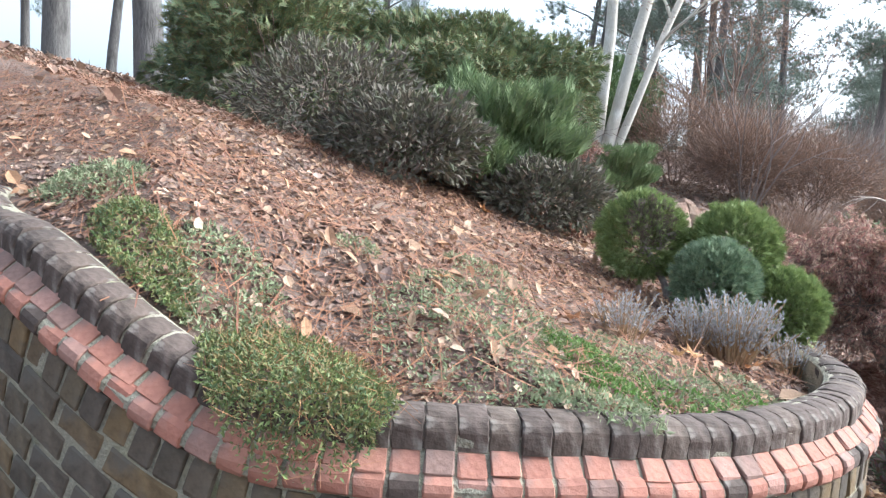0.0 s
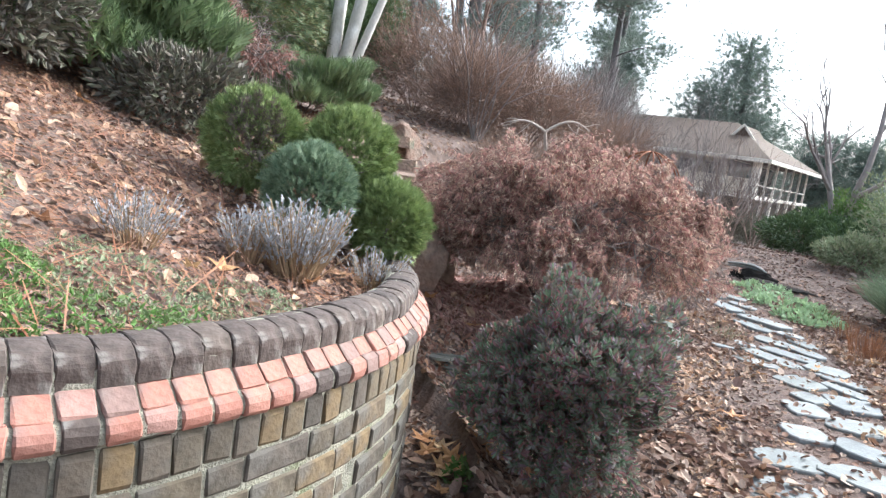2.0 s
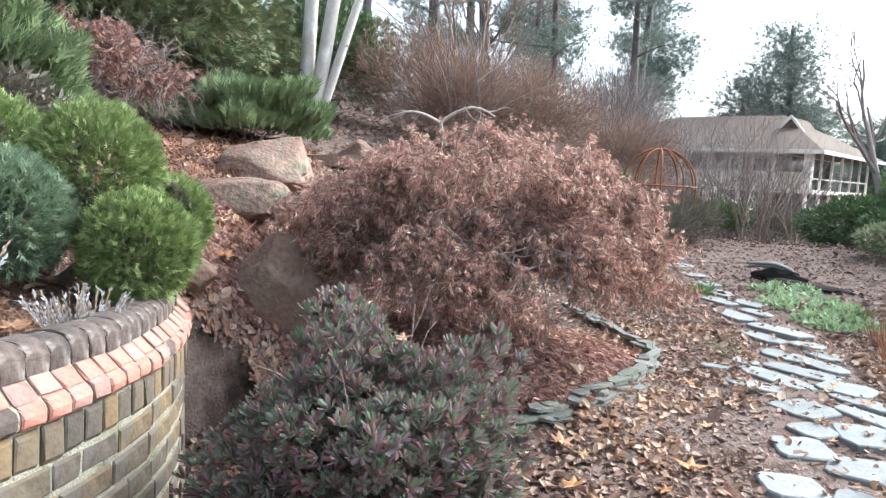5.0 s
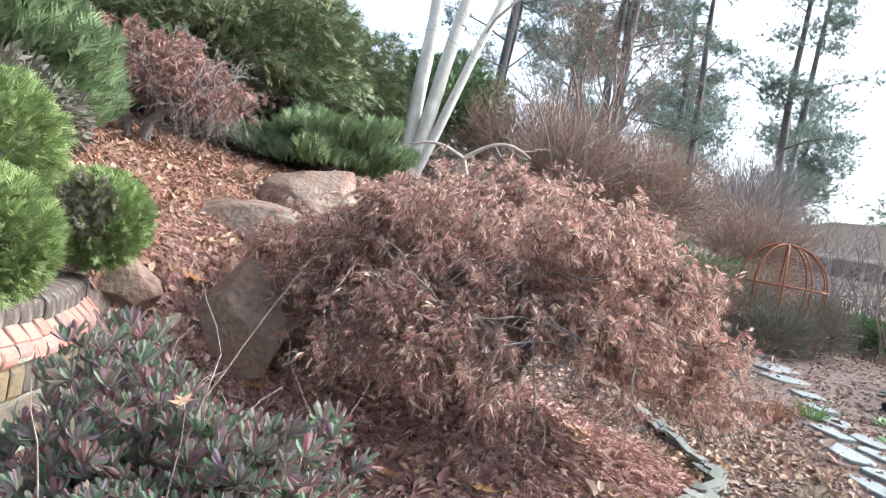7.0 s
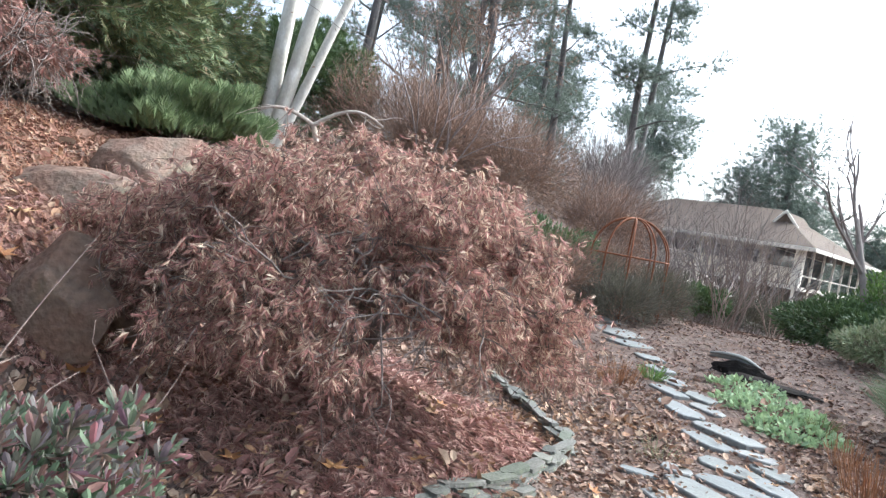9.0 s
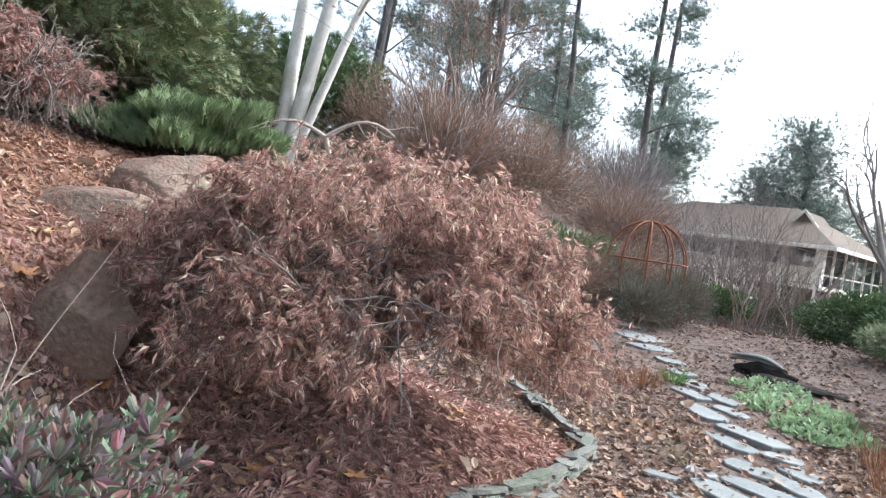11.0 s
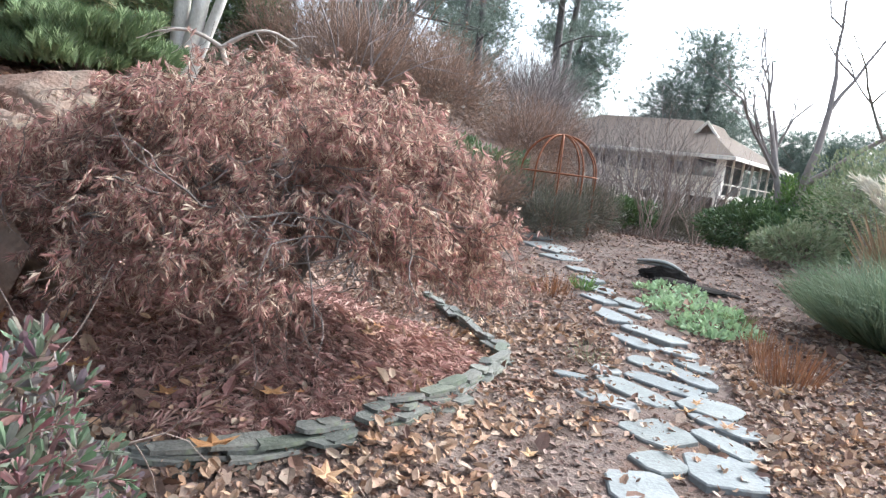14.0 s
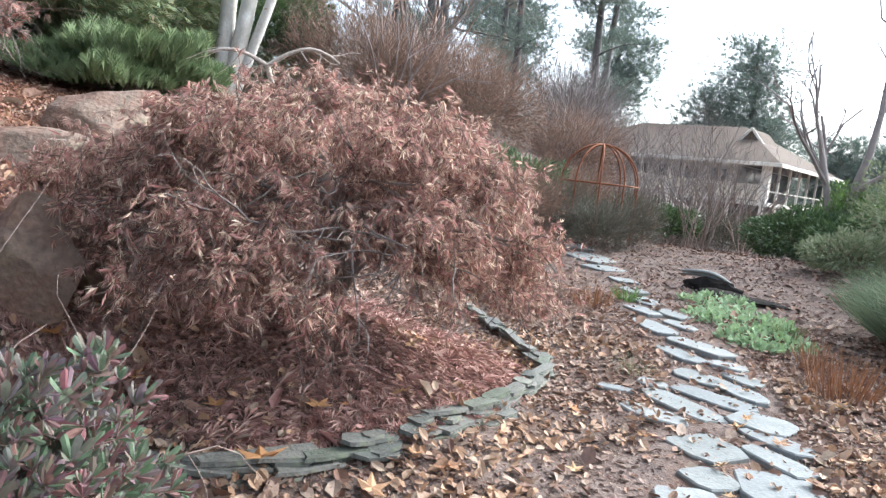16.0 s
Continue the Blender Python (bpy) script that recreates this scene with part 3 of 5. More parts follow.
FLAGS_MID = [(0.88, 3.92, 0.42, 0.22, -14), (0.99, 4.22, 0.58, 0.25, -29), (1.14, 4.52, 0.54, 0.25, -14), (1.0, 4.95, 0.4, 0.28, -20), (1.32, 4.78, 0.4, 0.22, -47), (1.28, 5.13, 0.3, 0.22, -35), (1.13, 5.4, 0.28, 0.2, -8),
             (0.88, 5.8, 0.68, 0.3, -36), (0.76, 5.46, 0.46, 0.24, -41), (0.4, 6.19, 0.6, 0.26, -50), (0.6, 6.4, 0.4, 0.22, -40), (0.73, 4.56, 0.2, 0.17, -4), (0.56, 4.24, 0.26, 0.12, 19)]
FLAGS_FAR = [(0.45, 6.8, 0.4, 0.24, -38), (0.16, 6.76, 0.48, 0.24, -44), (0.08, 7.2, 0.4, 0.3, -27), (-0.14, 7.65, 0.4, 0.28, -49), (-0.4, 8.15, 0.45, 0.3, -58), (-0.8, 8.75, 0.5, 0.45, 45), (-1.2, 9.45, 0.93, 0.58, -41), (-1.7, 10.3, 0.8, 0.6, 30)]
for row in FLAGS_NEAR + FLAGS_MID + FLAGS_FAR:
    flagstone(*row)

# ---- stacked slate edging of the maple bed ----
edging = thing("stone_edging", "low stacked slate edging around the maple bed", "edging", kind="structure")
BED = [(-1.15, 1.2), (-0.7, 1.42), (-0.43, 1.58), (-0.2, 1.8), (-0.04, 2.05), (0.07, 2.33), (0.15, 2.62), (0.23, 3.05), (0.21, 3.6), (0.08, 4.3), (-0.38, 4.77), (-0.7, 5.1), (-1.2, 5.55)]


def along(points, n):
    p = np.array(points, float)
    s = np.r_[0, np.cumsum(np.linalg.norm(np.diff(p, axis=0), axis=1))]
    t = np.linspace(0, s[-1], n)
    return np.stack([np.interp(t, s, p[:, k]) for k in range(2)], -1), s[-1]


def slab_mesh(name, w, d, h, mat, wobble=0.12):
    bm = bmesh.new()
    n = 8
    ang = [(k + rng.uniform(-0.3, 0.3)) * 2 * np.pi / n for k in range(n)]
    ring = [bm.verts.new((math.copysign(abs(math.cos(a)) ** 0.5, math.cos(a)) * w / 2 * rng.uniform(1 - wobble, 1 + wobble), math.copysign(abs(math.sin(a)) ** 0.5, math.sin(a)) * d / 2 * rng.uniform(1 - wobble, 1 + wobble), 0)) for a in ang]
    low = bmesh.ops.extrude_face_region(bm, geom=[bm.faces.new(ring)])
    for v in low["geom"]:
        if isinstance(v, bmesh.types.BMVert):
            v.co.z += h * rng.uniform(0.85, 1.15)
            v.co.x *= 0.97
            v.co.y *= 0.95
    bmesh.ops.recalc_face_normals(bm, faces=bm.faces)
    me = bpy.data.meshes.new(name)
    bm.to_mesh(me)
    bm.free()
    me.materials.append(mat)
    return me


SLABS = [slab_mesh("slate", rng.uniform(0.12, 0.36), rng.uniform(0.07, 0.12), rng.uniform(0.012, 0.026), M_EDGING, 0.2) for _ in range(16)]
for layer in range(5):
    pts, length = along(BED, 26)
    shift = rng.uniform(0, 0.8)
    for k in range(25):
        f = rng.uniform(0.2, 0.8)
        q = pts[k] * (1 - f) + pts[k + 1] * f
        w = pts[k + 1] - pts[k]
        inward = np.array([-w[1], w[0]]) / np.linalg.norm(w) * (0.012 * layer + rng.normal(0, 0.02))
        ob = child("slate", SLABS[rng.integers(len(SLABS))], edging)
        ob.matrix_basis = pose(q[0] + inward[0], q[1] + inward[1], float(ground_z(*q)) - 0.03 + layer * 0.023, rng.normal(0, 4), rng.normal(0, 4), math.degrees(math.atan2(w[1], w[0])) + rng.normal(0, 7))


# ---- boulders and stone steps ----
def boulder(label, at, radii, turn=0, sink=0.25, seed=0, group="rocks on the bank", cuts=15):
    """A rock broken along flat planes, with worn edges and a rough skin."""
    r = random.Random(seed * 31 + 5)
    planes = []
    for k in range(cuts):
        w = Vector((r.gauss(0, 1), r.gauss(0, 1), r.gauss(0.25, 0.7))).normalized()
        planes.append((w, r.uniform(0.46, 0.7)))
    bm = bmesh.new()
    bmesh.ops.create_icosphere(bm, subdivisions=5, radius=1)
    for v in bm.verts:
        for w, far in planes:
            over = v.co.dot(w) - far
            if over > 0:
                v.co -= w * over * 0.97
        q = v.co.copy()
        v.co *= 1 + noise.noise(q * 1.4 + Vector((seed * 7.3, 1, 2))) * 0.1 + noise.noise(q * 5 + Vector((seed, 5, 2))) * 0.035 + noise.noise(q * 14 + Vector((seed, 5, 9))) * 0.014
        v.co = Vector((v.co.x * radii[0], v.co.y * radii[1], v.co.z * radii[2])) * 1.5
    me = bpy.data.meshes.new("boulder")
    bm.to_mesh(me)
    bm.free()
    me.polygons.foreach_set("use_smooth", np.full(len(me.polygons), True))
    me.materials.append(M_ROCK)
    ob = tagged(new("boulder", me), label, "rock", group)
    ob.matrix_world = pose(at[0], at[1], float(ground_z(*at)) + radii[2] * (1 - 2 * sink), 0, 0, turn)
    return ob


boulder("brown angular boulder with a dark split face beside the wall", (-1.66, 1.55), (0.3, 0.22, 0.21), 20, 0.22, 21)
boulder("mossy upright rock behind the split boulder", (-1.62, 1.95), (0.24, 0.18, 0.28), 60, 0.3, 14)
boulder("low brown boulder half buried in leaves on the bank", (-2.75, 2.15), (0.42, 0.3, 0.24), 40, 0.62, 2)
boulder("pinkish boulder with a flat face on the leafy bank", (-3.5, 3.15), (0.5, 0.36, 0.3), 30, 0.4, 3)
boulder("small brown rock in leaves by the wall's end", (-1.75, 1.02), (0.18, 0.14, 0.12), 10, 0.3, 17)
boulder("grey boulder beside the stone steps", (-4.3, 5.7), (0.28, 0.22, 0.26), 15, 0.25, 5)
for k, (x, y) in enumerate([(-3.75, 4.5), (-4.05, 4.95), (-4.4, 5.35)]):
    ob = tagged(new("stone_step", slab_mesh("stone_step", 0.9, 0.45, 0.14, M_ROCK, 0.08)), "rough pale stone step set in the bank", "step", "stone steps")
    ob.matrix_world = pose(x, y, float(ground_z(x, y)) - 0.04, 0, 0, 35 + rng.normal(0, 5))


# ---- leaf litter ----
def strew(name, label, n, box, template, size, mat, keep=None, lift=0.012, tilt=0.35, category="leaf litter"):
    x, y = rng.uniform(box[0], box[1], n), rng.uniform(box[2], box[3], n)
    deg = np.degrees(np.arctan2(y - WALL_C[1], x - WALL_C[0]))
    ok = (np.abs(np.hypot(x - WALL_C[0], y - WALL_C[1]) - 2.13) > 0.15) | (deg > 70) | (deg < -112)
    if keep is not None:
        ok &= keep(x, y)
    x, y = x[ok], y[ok]
    e = 0.05
    z0 = ground_z(x, y)
    slope = np.stack([(z0 - ground_z(x + e, y)) / e, (z0 - ground_z(x, y + e)) / e, np.ones(len(x))], -1)
    z = rough_ground(x, y) + lift * rng.uniform(0.2, 1.2, len(x))
    up = unit(np.clip(slope, -2, 2) + rng.normal(0, tilt, slope.shape))
    a = rng.uniform(0, 2 * np.pi, len(x))
    ax = unit(np.cross(np.stack([np.cos(a), np.sin(a), 0 * a], -1), up))
    turn = np.stack([ax, np.cross(up, ax), up], -1)
    s = np.exp(rng.normal(0, 0.35, len(x))) * size
    v, f = scatter(*template, np.stack([x, y, z], -1), turn, np.stack([s, s * rng.uniform(0.7, 1.2, len(x)), s * rng.uniform(0.3, 1.6, len(x))], -1))
    return tagged(new(name, mesh_of(name, v, f, mat)), label, category, kind="stuff")


def patchy(scale, level, seed=0.0):
    return lambda x, y: np.array([noise.noise(Vector((a * scale, b * scale, seed))) for a, b in zip(x, y)]) > level


def both(f, g):
    return lambda x, y: f(x, y) & g(x, y)


hill_only = lambda x, y: edge_distance(x, y) > 0.02
low_only = lambda x, y: edge_distance(x, y) < 0.1
bed_only = lambda x, y: (np.hypot(x + 0.95, (y - 3.1) * 0.8) < 1.16 + 0.9 * np.clip(-x - 1.1, 0, 1)) & (edge_distance(x, y) < 0.4)
path_x = lambda y: np.interp(y, (1, 3, 4, 5, 5.8, 6.5, 7.2, 8.2, 10), (1.5, 1.45, 1.25, 1.15, 0.88, 0.45, 0.08, -0.4, -1.5))
off_path = lambda x, y: (np.abs(x - path_x(y)) > 0.4) | (rng.random(len(x)) < 0.1)
strew("leaf_litter", "brown dry leaves covering the bank", 34000, (-5, 0, -4.2, 4.5), CURL, 0.03, M_LITTER, hill_only)
strew("leaf_litter", "rust-red leaves thick on the bank by the maple", 34000, (-6.5, -1.0, 0.6, 5.5), CURL, 0.036, M_LITTER_BANK, lambda x, y: edge_distance(x, y) > -1.0, 0.03, 0.5)
strew("leaf_litter", "tan leaves among the rocks of the bank", 1500, (-6.0, -1.0, 0.6, 5.5), CURL, 0.05, M_TANLEAF, lambda x, y: edge_distance(x, y) > -1.0, 0.04, 0.5)
strew("leaf_litter", "grey weathered leaf scraps on the terrace", 24000, (-3.5, 0, -3.6, 1.2), CURL, 0.026, M_LITTER_GREY, both(hill_only, patchy(1.1, -0.08, 12)))
strew("pine_straw", "rust-brown pine straw lying over the bank", 52000, (-6, 0, -4.4, 4), NEEDLE, 0.12, M_NEEDLE, both(hill_only, patchy(0.9, -0.25, 3)), 0.034, 0.2)
strew("leaf_litter", "tan and brown leaves fallen beside the path", 46000, (-3.0, 3.8, -1.6, 7.2), CURL, 0.044, M_LITTER, both(both(low_only, lambda x, y: ~bed_only(x, y)), both(off_path, patchy(0.8, -0.32, 8))))
strew("leaf_litter", "grey-brown mulch chips beside the path", 62000, (-3.0, 3.8, -1.6, 7.2), CURL, 0.025, M_LITTER_GREY, both(low_only, lambda x, y: (np.abs(x - path_x(y)) > 0.36) | (rng.random(len(x)) < 0.3)), 0.004)
strew("leaf_litter", "far brown leaves around the path", 30000, (-4, 7, 7, 17), CURL, 0.042, M_LITTER_GREY, low_only)
strew("leaf_litter", "red-brown maple leaves under the weeping tree", 24000, (-2.6, 0.4, 0.9, 5.4), (LACE_V, LACE_F), 0.055, M_LITTER_RED, bed_only, 0.03, 0.28)
strew("leaf_litter", "red-brown curled leaves under the weeping tree", 14000, (-2.6, 0.4, 0.9, 5.4), CURL, 0.034, M_LITTER_RED, bed_only, 0.015, 0.3)
strew("leaf_litter", "loose leaves heaped at the foot of the wall", 3600, (-0.5, 1.4, -1.2, 1.6), CURL, 0.065, M_LITTER, both(low_only, patchy(1.1, -0.1, 5)), 0.02)
strew("leaf_litter", "tan leaves blown against the edging and the path", 9000, (-0.8, 3.2, 0.6, 5.5), CURL, 0.046, M_TANLEAF, both(low_only, both(off_path, patchy(1.3, 0.02, 21))), 0.03, 0.5)
strew("leaf_litter", "scattered pale tan leaves on the terrace", 3000, (-4, 0, -3.8, 2), CURL, 0.042, M_TANLEAF, hill_only, 0.03, 0.4)
strew("leaf_litter", "thin scatter of brown leaves over the lower garden", 18000, (-2, 8, -7, 8), CURL, 0.05, M_LITTER, low_only)
strew("leaf_litter", "far leaves on the upper bank", 16000, (-18, -4, -4, 12), CURL, 0.07, M_LITTER, hill_only)


# ---- weeping maple ----
def weeping_maple(name, label, at, top, radius, strands, mat, leaf_size, trunk_r, lean=(0, 0), floor=0.36, gap=None):
    """Crooked stems, arching limbs and many hanging twigs with bunches of limp lace leaves, in tiers with gaps."""
    z0 = float(ground_z(*at))
    ob = thing(name, label, "tree", at=(at[0], at[1], z0))
    h = top - z0
    limbs, fine = [], []
    arms = []
    for k, (a, tilt) in enumerate(((0.2, 0.1), (1.35, 0.22), (3.6, 0.2))):
        p, r = limb((0.07 * math.cos(a), 0.07 * math.sin(a), -0.05), (tilt * math.cos(a) + lean[0], tilt * math.sin(a) + lean[1], 1), h * 0.68, trunk_r, trunk_r * 0.72, 0.3, 8)
        limbs.append(tube(p, r, 9))
        for b in range(9):
            w = 2 * np.pi * (b + 0.33 * k) / 9 + rng.uniform(-0.2, 0.2)
            start = p[rng.integers(5, 9)]
            reach = radius * rng.uniform(0.7, 1.05)
            end_z = rng.uniform(0.3, 0.62) * h
            rise = rng.uniform(0.18, 0.42) * (h - start[2]) + 0.04
            q = []
            for t in np.linspace(0, 1, 13):
                out = reach * t ** 0.85
                zz = start[2] * (1 - t ** 2.2) + end_z * t ** 2.2 + rise * math.sin(math.pi * min(1, t * 1.3)) * (1 - 0.5 * t)
                q.append([start[0] * (1 - t) + out * math.cos(w + 0.25 * math.sin(3 * t + b)), start[1] * (1 - t) + out * math.sin(w + 0.25 * math.sin(3 * t + b)), zz + 0.025 * math.sin(11 * t + k)])
            q = np.array(q)
            limbs.append(tube(q, np.linspace(trunk_r * 0.4, 0.004, 13), 6))
            arms.append(q)
            for m in range(9):
                i0 = rng.integers(3, 12)
                side, tp = twigs(q[i0], unit(q[i0] - q[i0 - 1]) + rng.normal(0, 0.55, 3), rng.uniform(0.25, 0.55), 0.0065, 1, 0.6, 3, 0.6, 0.06)
                limbs += side
    child("trunk", mesh_of("trunk", *merged(limbs), M_MAPLEBARK, True), ob, "gnarled grey trunk with arching branches")
    # hanging twigs start on an uneven umbrella and near the arms
    w = unit(rng.normal(0, 1, (strands * 3, 3)))
    w = w[w[:, 2] > -0.48]
    lump = np.array([noise.noise(Vector(q) * 2.1 + Vector(at + (1.0,))) for q in w])
    tier = np.array([noise.noise(Vector((q[0] * 3.4, q[1] * 3.4, q[2] * 6.5)) + Vector((7, 3, 1))) for q in w])
    ok = tier > 0.08
    if gap is not None:
        ok &= ~((w @ unit(np.array(gap[0])) > gap[1]) & (rng.random(len(w)) < 0.85))
    w, lump = w[ok][:strands], lump[ok][:strands]
    depth = 1 - 0.42 * rng.random(len(w)) ** 1.7
    start = np.array([0, 0, h * 0.46]) + w * ((1 + 0.3 * lump) * depth)[:, None] * np.array([radius, radius, h * 0.54])
    near = np.concatenate(arms)
    extra = near[rng.integers(0, len(near), strands // 3)] + rng.normal(0, 0.04, (strands // 3, 3))
    start = np.concatenate([start, extra[np.hypot(extra[:, 0], extra[:, 1]) > radius * 0.3]])
    lp, lw, ls = [], [], []
    for q in start:
        flat = q * np.array([1, 1, 0])
        out = unit(flat) if np.linalg.norm(flat) > 0.05 else np.array([1.0, 0, 0])
        ln = rng.uniform(0.06, 0.24)
        p, r = limb(q, out * 0.8 + rng.normal(0, 0.6, 3), ln, 0.0036, 0.0016, 0.6, 4, 0.26)
        if rng.random() < 0.9:
            fine.append(tube(p, r, 3))
        size = rng.uniform(0.75, 1.2)
        for i in range(1, 5):
            for _ in range(rng.integers(2, 5)):
                lp.append(p[i] + rng.normal(0, 0.014, 3))
                lw.append(np.array([0, 0, -0.62]) + out * 0.3 + rng.normal(0, 0.55, 3))
                ls.append(size * rng.uniform(0.7, 1.25))
    child("twigwork", mesh_of("twigwork", *merged(fine), M_TWIG), ob, "fine hanging twigs", "stuff")
    lp, lw, ls = np.array(lp), np.array(lw), np.array(ls) * leaf_size
    keep = (lp[:, 2] > floor * rng.uniform(0.75, 1.25, len(lp)))
    lp, lw, ls = lp[keep], lw[keep], ls[keep]
    v, f = scatter(LACE_V, LACE_F, lp, frames(lw), np.stack([ls, ls * rng.uniform(0.4, 0.85, len(lp)), ls], -1))
    child("crown", mesh_of("crown", v, f, mat), ob, "withered red-brown lace leaves", "stuff")
    return ob


maple = weeping_maple("weeping_maple", "weeping laceleaf maple with withered red-brown leaves on the bed", (-0.84, 2.72), 1.88, 1.22, 3300, M_LACE, 0.053, 0.06, (-0.03, 0), 0.3, ((0.5, -0.77, 0.36), 0.945))
# pale dead fork standing out of the crown
fork = []
mb = np.array(maple.location)
F0 = np.array([-0.99, 2.36, 1.9]) - mb
fork.append(tube([F0 + (0, 0.08, -0.14), F0 + (0.0, 0.03, -0.06), F0], [0.014, 0.014, 0.013], 6))
e_right = np.array([0.83, 0.55, 0])
for sgn, reach, rise in ((1, 0.36, 0.11), (-1, 0.3, 0.06)):
    q = [F0 + e_right * sgn * reach * t + np.array([0, 0, rise * math.sin(t * 2.6)]) for t in np.linspace(0, 1, 8)]
    fork.append(tube(q, np.linspace(0.013, 0.006, 8), 6))
    for k in range(4):
        fork += twigs(q[3 + k], e_right * sgn + rng.normal(0, 0.5, 3) + np.array([0, 0, -0.3]), 0.16, 0.004, 0)[0]
child("dead_fork", mesh_of("dead_fork", *merged(fork), M_PALETWIG, True), maple, "pale bare forked branch", "stuff")

weeping_maple("weeping_maple", "small weeping red maple on the upper bank", (-4.75, 2.15), 2.85, 0.85, 520, M_REDSHRUB, 0.08, 0.045, (0.05, 0), 0.45, ((0.8, -0.55, -0.1), 0.9))

# ---- burgundy shrub by the wall ----
shrub("evergreen_shrub", "dense shrub with dark green and burgundy leaves beside the wall", "shrub", (0.07, 0.36), (0.49, 0.45, 0.5), 4900, (ROSE_V, ROSE_F), 0.043, M_BURGUNDY, up=0.8, low=-0.75, shell=0.5, lumps=0.55, stems=9, lift=0.09, jitter=0.6)

# ---- topiary ----
topiary = thing("topiary_juniper", "juniper clipped into several round green balls on the bank", "topiary", at=(-1.5, 0.05, float(ground_z(-1.5, 0.05))))
tb = np.array(topiary.location)
stemset = []
BALLS = [((-1.03, 0.21, 1.22), 0.2, M_TOPIARY), ((-1.29, -0.16, 1.34), 0.21, M_TOPIARY_BLUE), ((-1.36, 0.24, 1.53), 0.24, M_TOPIARY), ((-1.88, 0.06, 1.54), 0.26, M_TOPIARY), ((-1.58, 0.76, 1.28), 0.19, M_TOPIARY)]
for (c, r, mat) in BALLS:
    c = np.array(c) - tb
    q = [np.array([c[0] * 0.25, c[1] * 0.25, -0.05]), np.array([c[0] * 0.5, c[1] * 0.5, c[2] * 0.4]), c * np.array([0.85, 0.85, 0.8]), c]
    stemset.append(tube(q, [0.028, 0.022, 0.018, 0.01], 7))
    for k in range(10):
        stemset += twigs(c - (0, 0, r * 0.4), rng.normal(0, 1, 3) + np.array([0, 0, 0.4]), r * 0.9, 0.006, 1, 0.5, 2)[0]
    p, w = dome(4600, (0, 0, 0), (r, r, r * 1.02), -0.98, 0.28, 0.14, 5.0)
    way = w + rng.normal(0, 0.4, w.shape) + np.array([0, 0, 0.45])
    v, f = scatter(SPRAY_V, SPRAY_F, p + c, frames(way), rng.uniform(0.7, 1.4, len(p)) * 0.042)
    child("ball", mesh_of("ball", v, f, mat), topiary, "round clipped juniper ball", "stuff")
    if r > 0.22 or r < 0.195:
        turn = np.array([0.55, -0.6, 0.35]) if r > 0.25 else np.array([0.3, 0.2, 0.9]) if r > 0.2 else np.array([0.6, -0.5, 0.3])
        sel = (w @ unit(turn)) > 0.82
        v, f = scatter(SPRAY_V, SPRAY_F, p[sel] * 1.03 + c, frames(way[sel]), rng.uniform(0.7, 1.2, sel.sum()) * 0.045)
        if r > 0.25 or r < 0.195:
            child("dead_patch", mesh_of("dead_patch", v, f, M_DEADSPRAY), topiary, "withered grey-brown patch", "stuff")
child("stemwork", mesh_of("stemwork", *merged(stemset), M_MAPLEBARK, True), topiary, "bare twisted stems")


# ---- low plants on the terrace ----
def clump(name, label, category, at, radius, height, n, mat, template=BLADE, size=None, spread=0.5, group="", flowers=None, lean=(0, 0)):
    """Blades fanning out of one foot."""
    z = float(ground_z(*at))
    ob = thing(name, label, category, group, at=(at[0], at[1], z))
    a, r = rng.uniform(0, 2 * np.pi, n), radius * np.sqrt(rng.random(n))
    p = np.stack([r * np.cos(a), r * np.sin(a), np.zeros(n)], -1)
    w = np.stack([np.cos(a) * r / radius * spread + lean[0], np.sin(a) * r / radius * spread + lean[1], np.ones(n)], -1) + rng.normal(0, 0.12, (n, 3))
    s = rng.uniform(0.6, 1.1, n) * (size or height)
    v, f = scatter(*template, p, frames(w), np.stack([s, np.full(n, height) * 0.9, s], -1))
    child("foliage", mesh_of("foliage", v, f, mat), ob, kind="stuff")
    if flowers:
        tipp = p + unit(w) * s[:, None] * 0.38
        k = 14
        pp = np.repeat(tipp, k, 0) + np.repeat(unit(w), k, 0) * (rng.uniform(0, 0.62, n * k) * np.repeat(s, k))[:, None]
        ww = np.repeat(w, k, 0) + rng.normal(0, 0.4, (n * k, 3))
        v, f = scatter(*OVAL, pp, frames(ww), rng.uniform(0.7, 1.3, n * k) * height * 0.075)
        child("bloom", mesh_of("bloom", v, f, flowers), ob, "silver-grey spikes", "stuff")
    return ob


for x, y, r, h, n in ((-1.0, -0.56, 0.1, 0.35, 150), (-0.84, -0.14, 0.07, 0.23, 60), (-1.22, -1.22, 0.08, 0.22, 60), (-1.12, -0.74, 0.06, 0.26, 60)):
    clump("lavender", "silver-grey lavender clump with straw-coloured base", "lavender", (x, y), r, h, int(n * 1.3), M_STRAW, NEEDLE, h * 0.9, 0.55, "lavender clumps", M_LAVENDER)


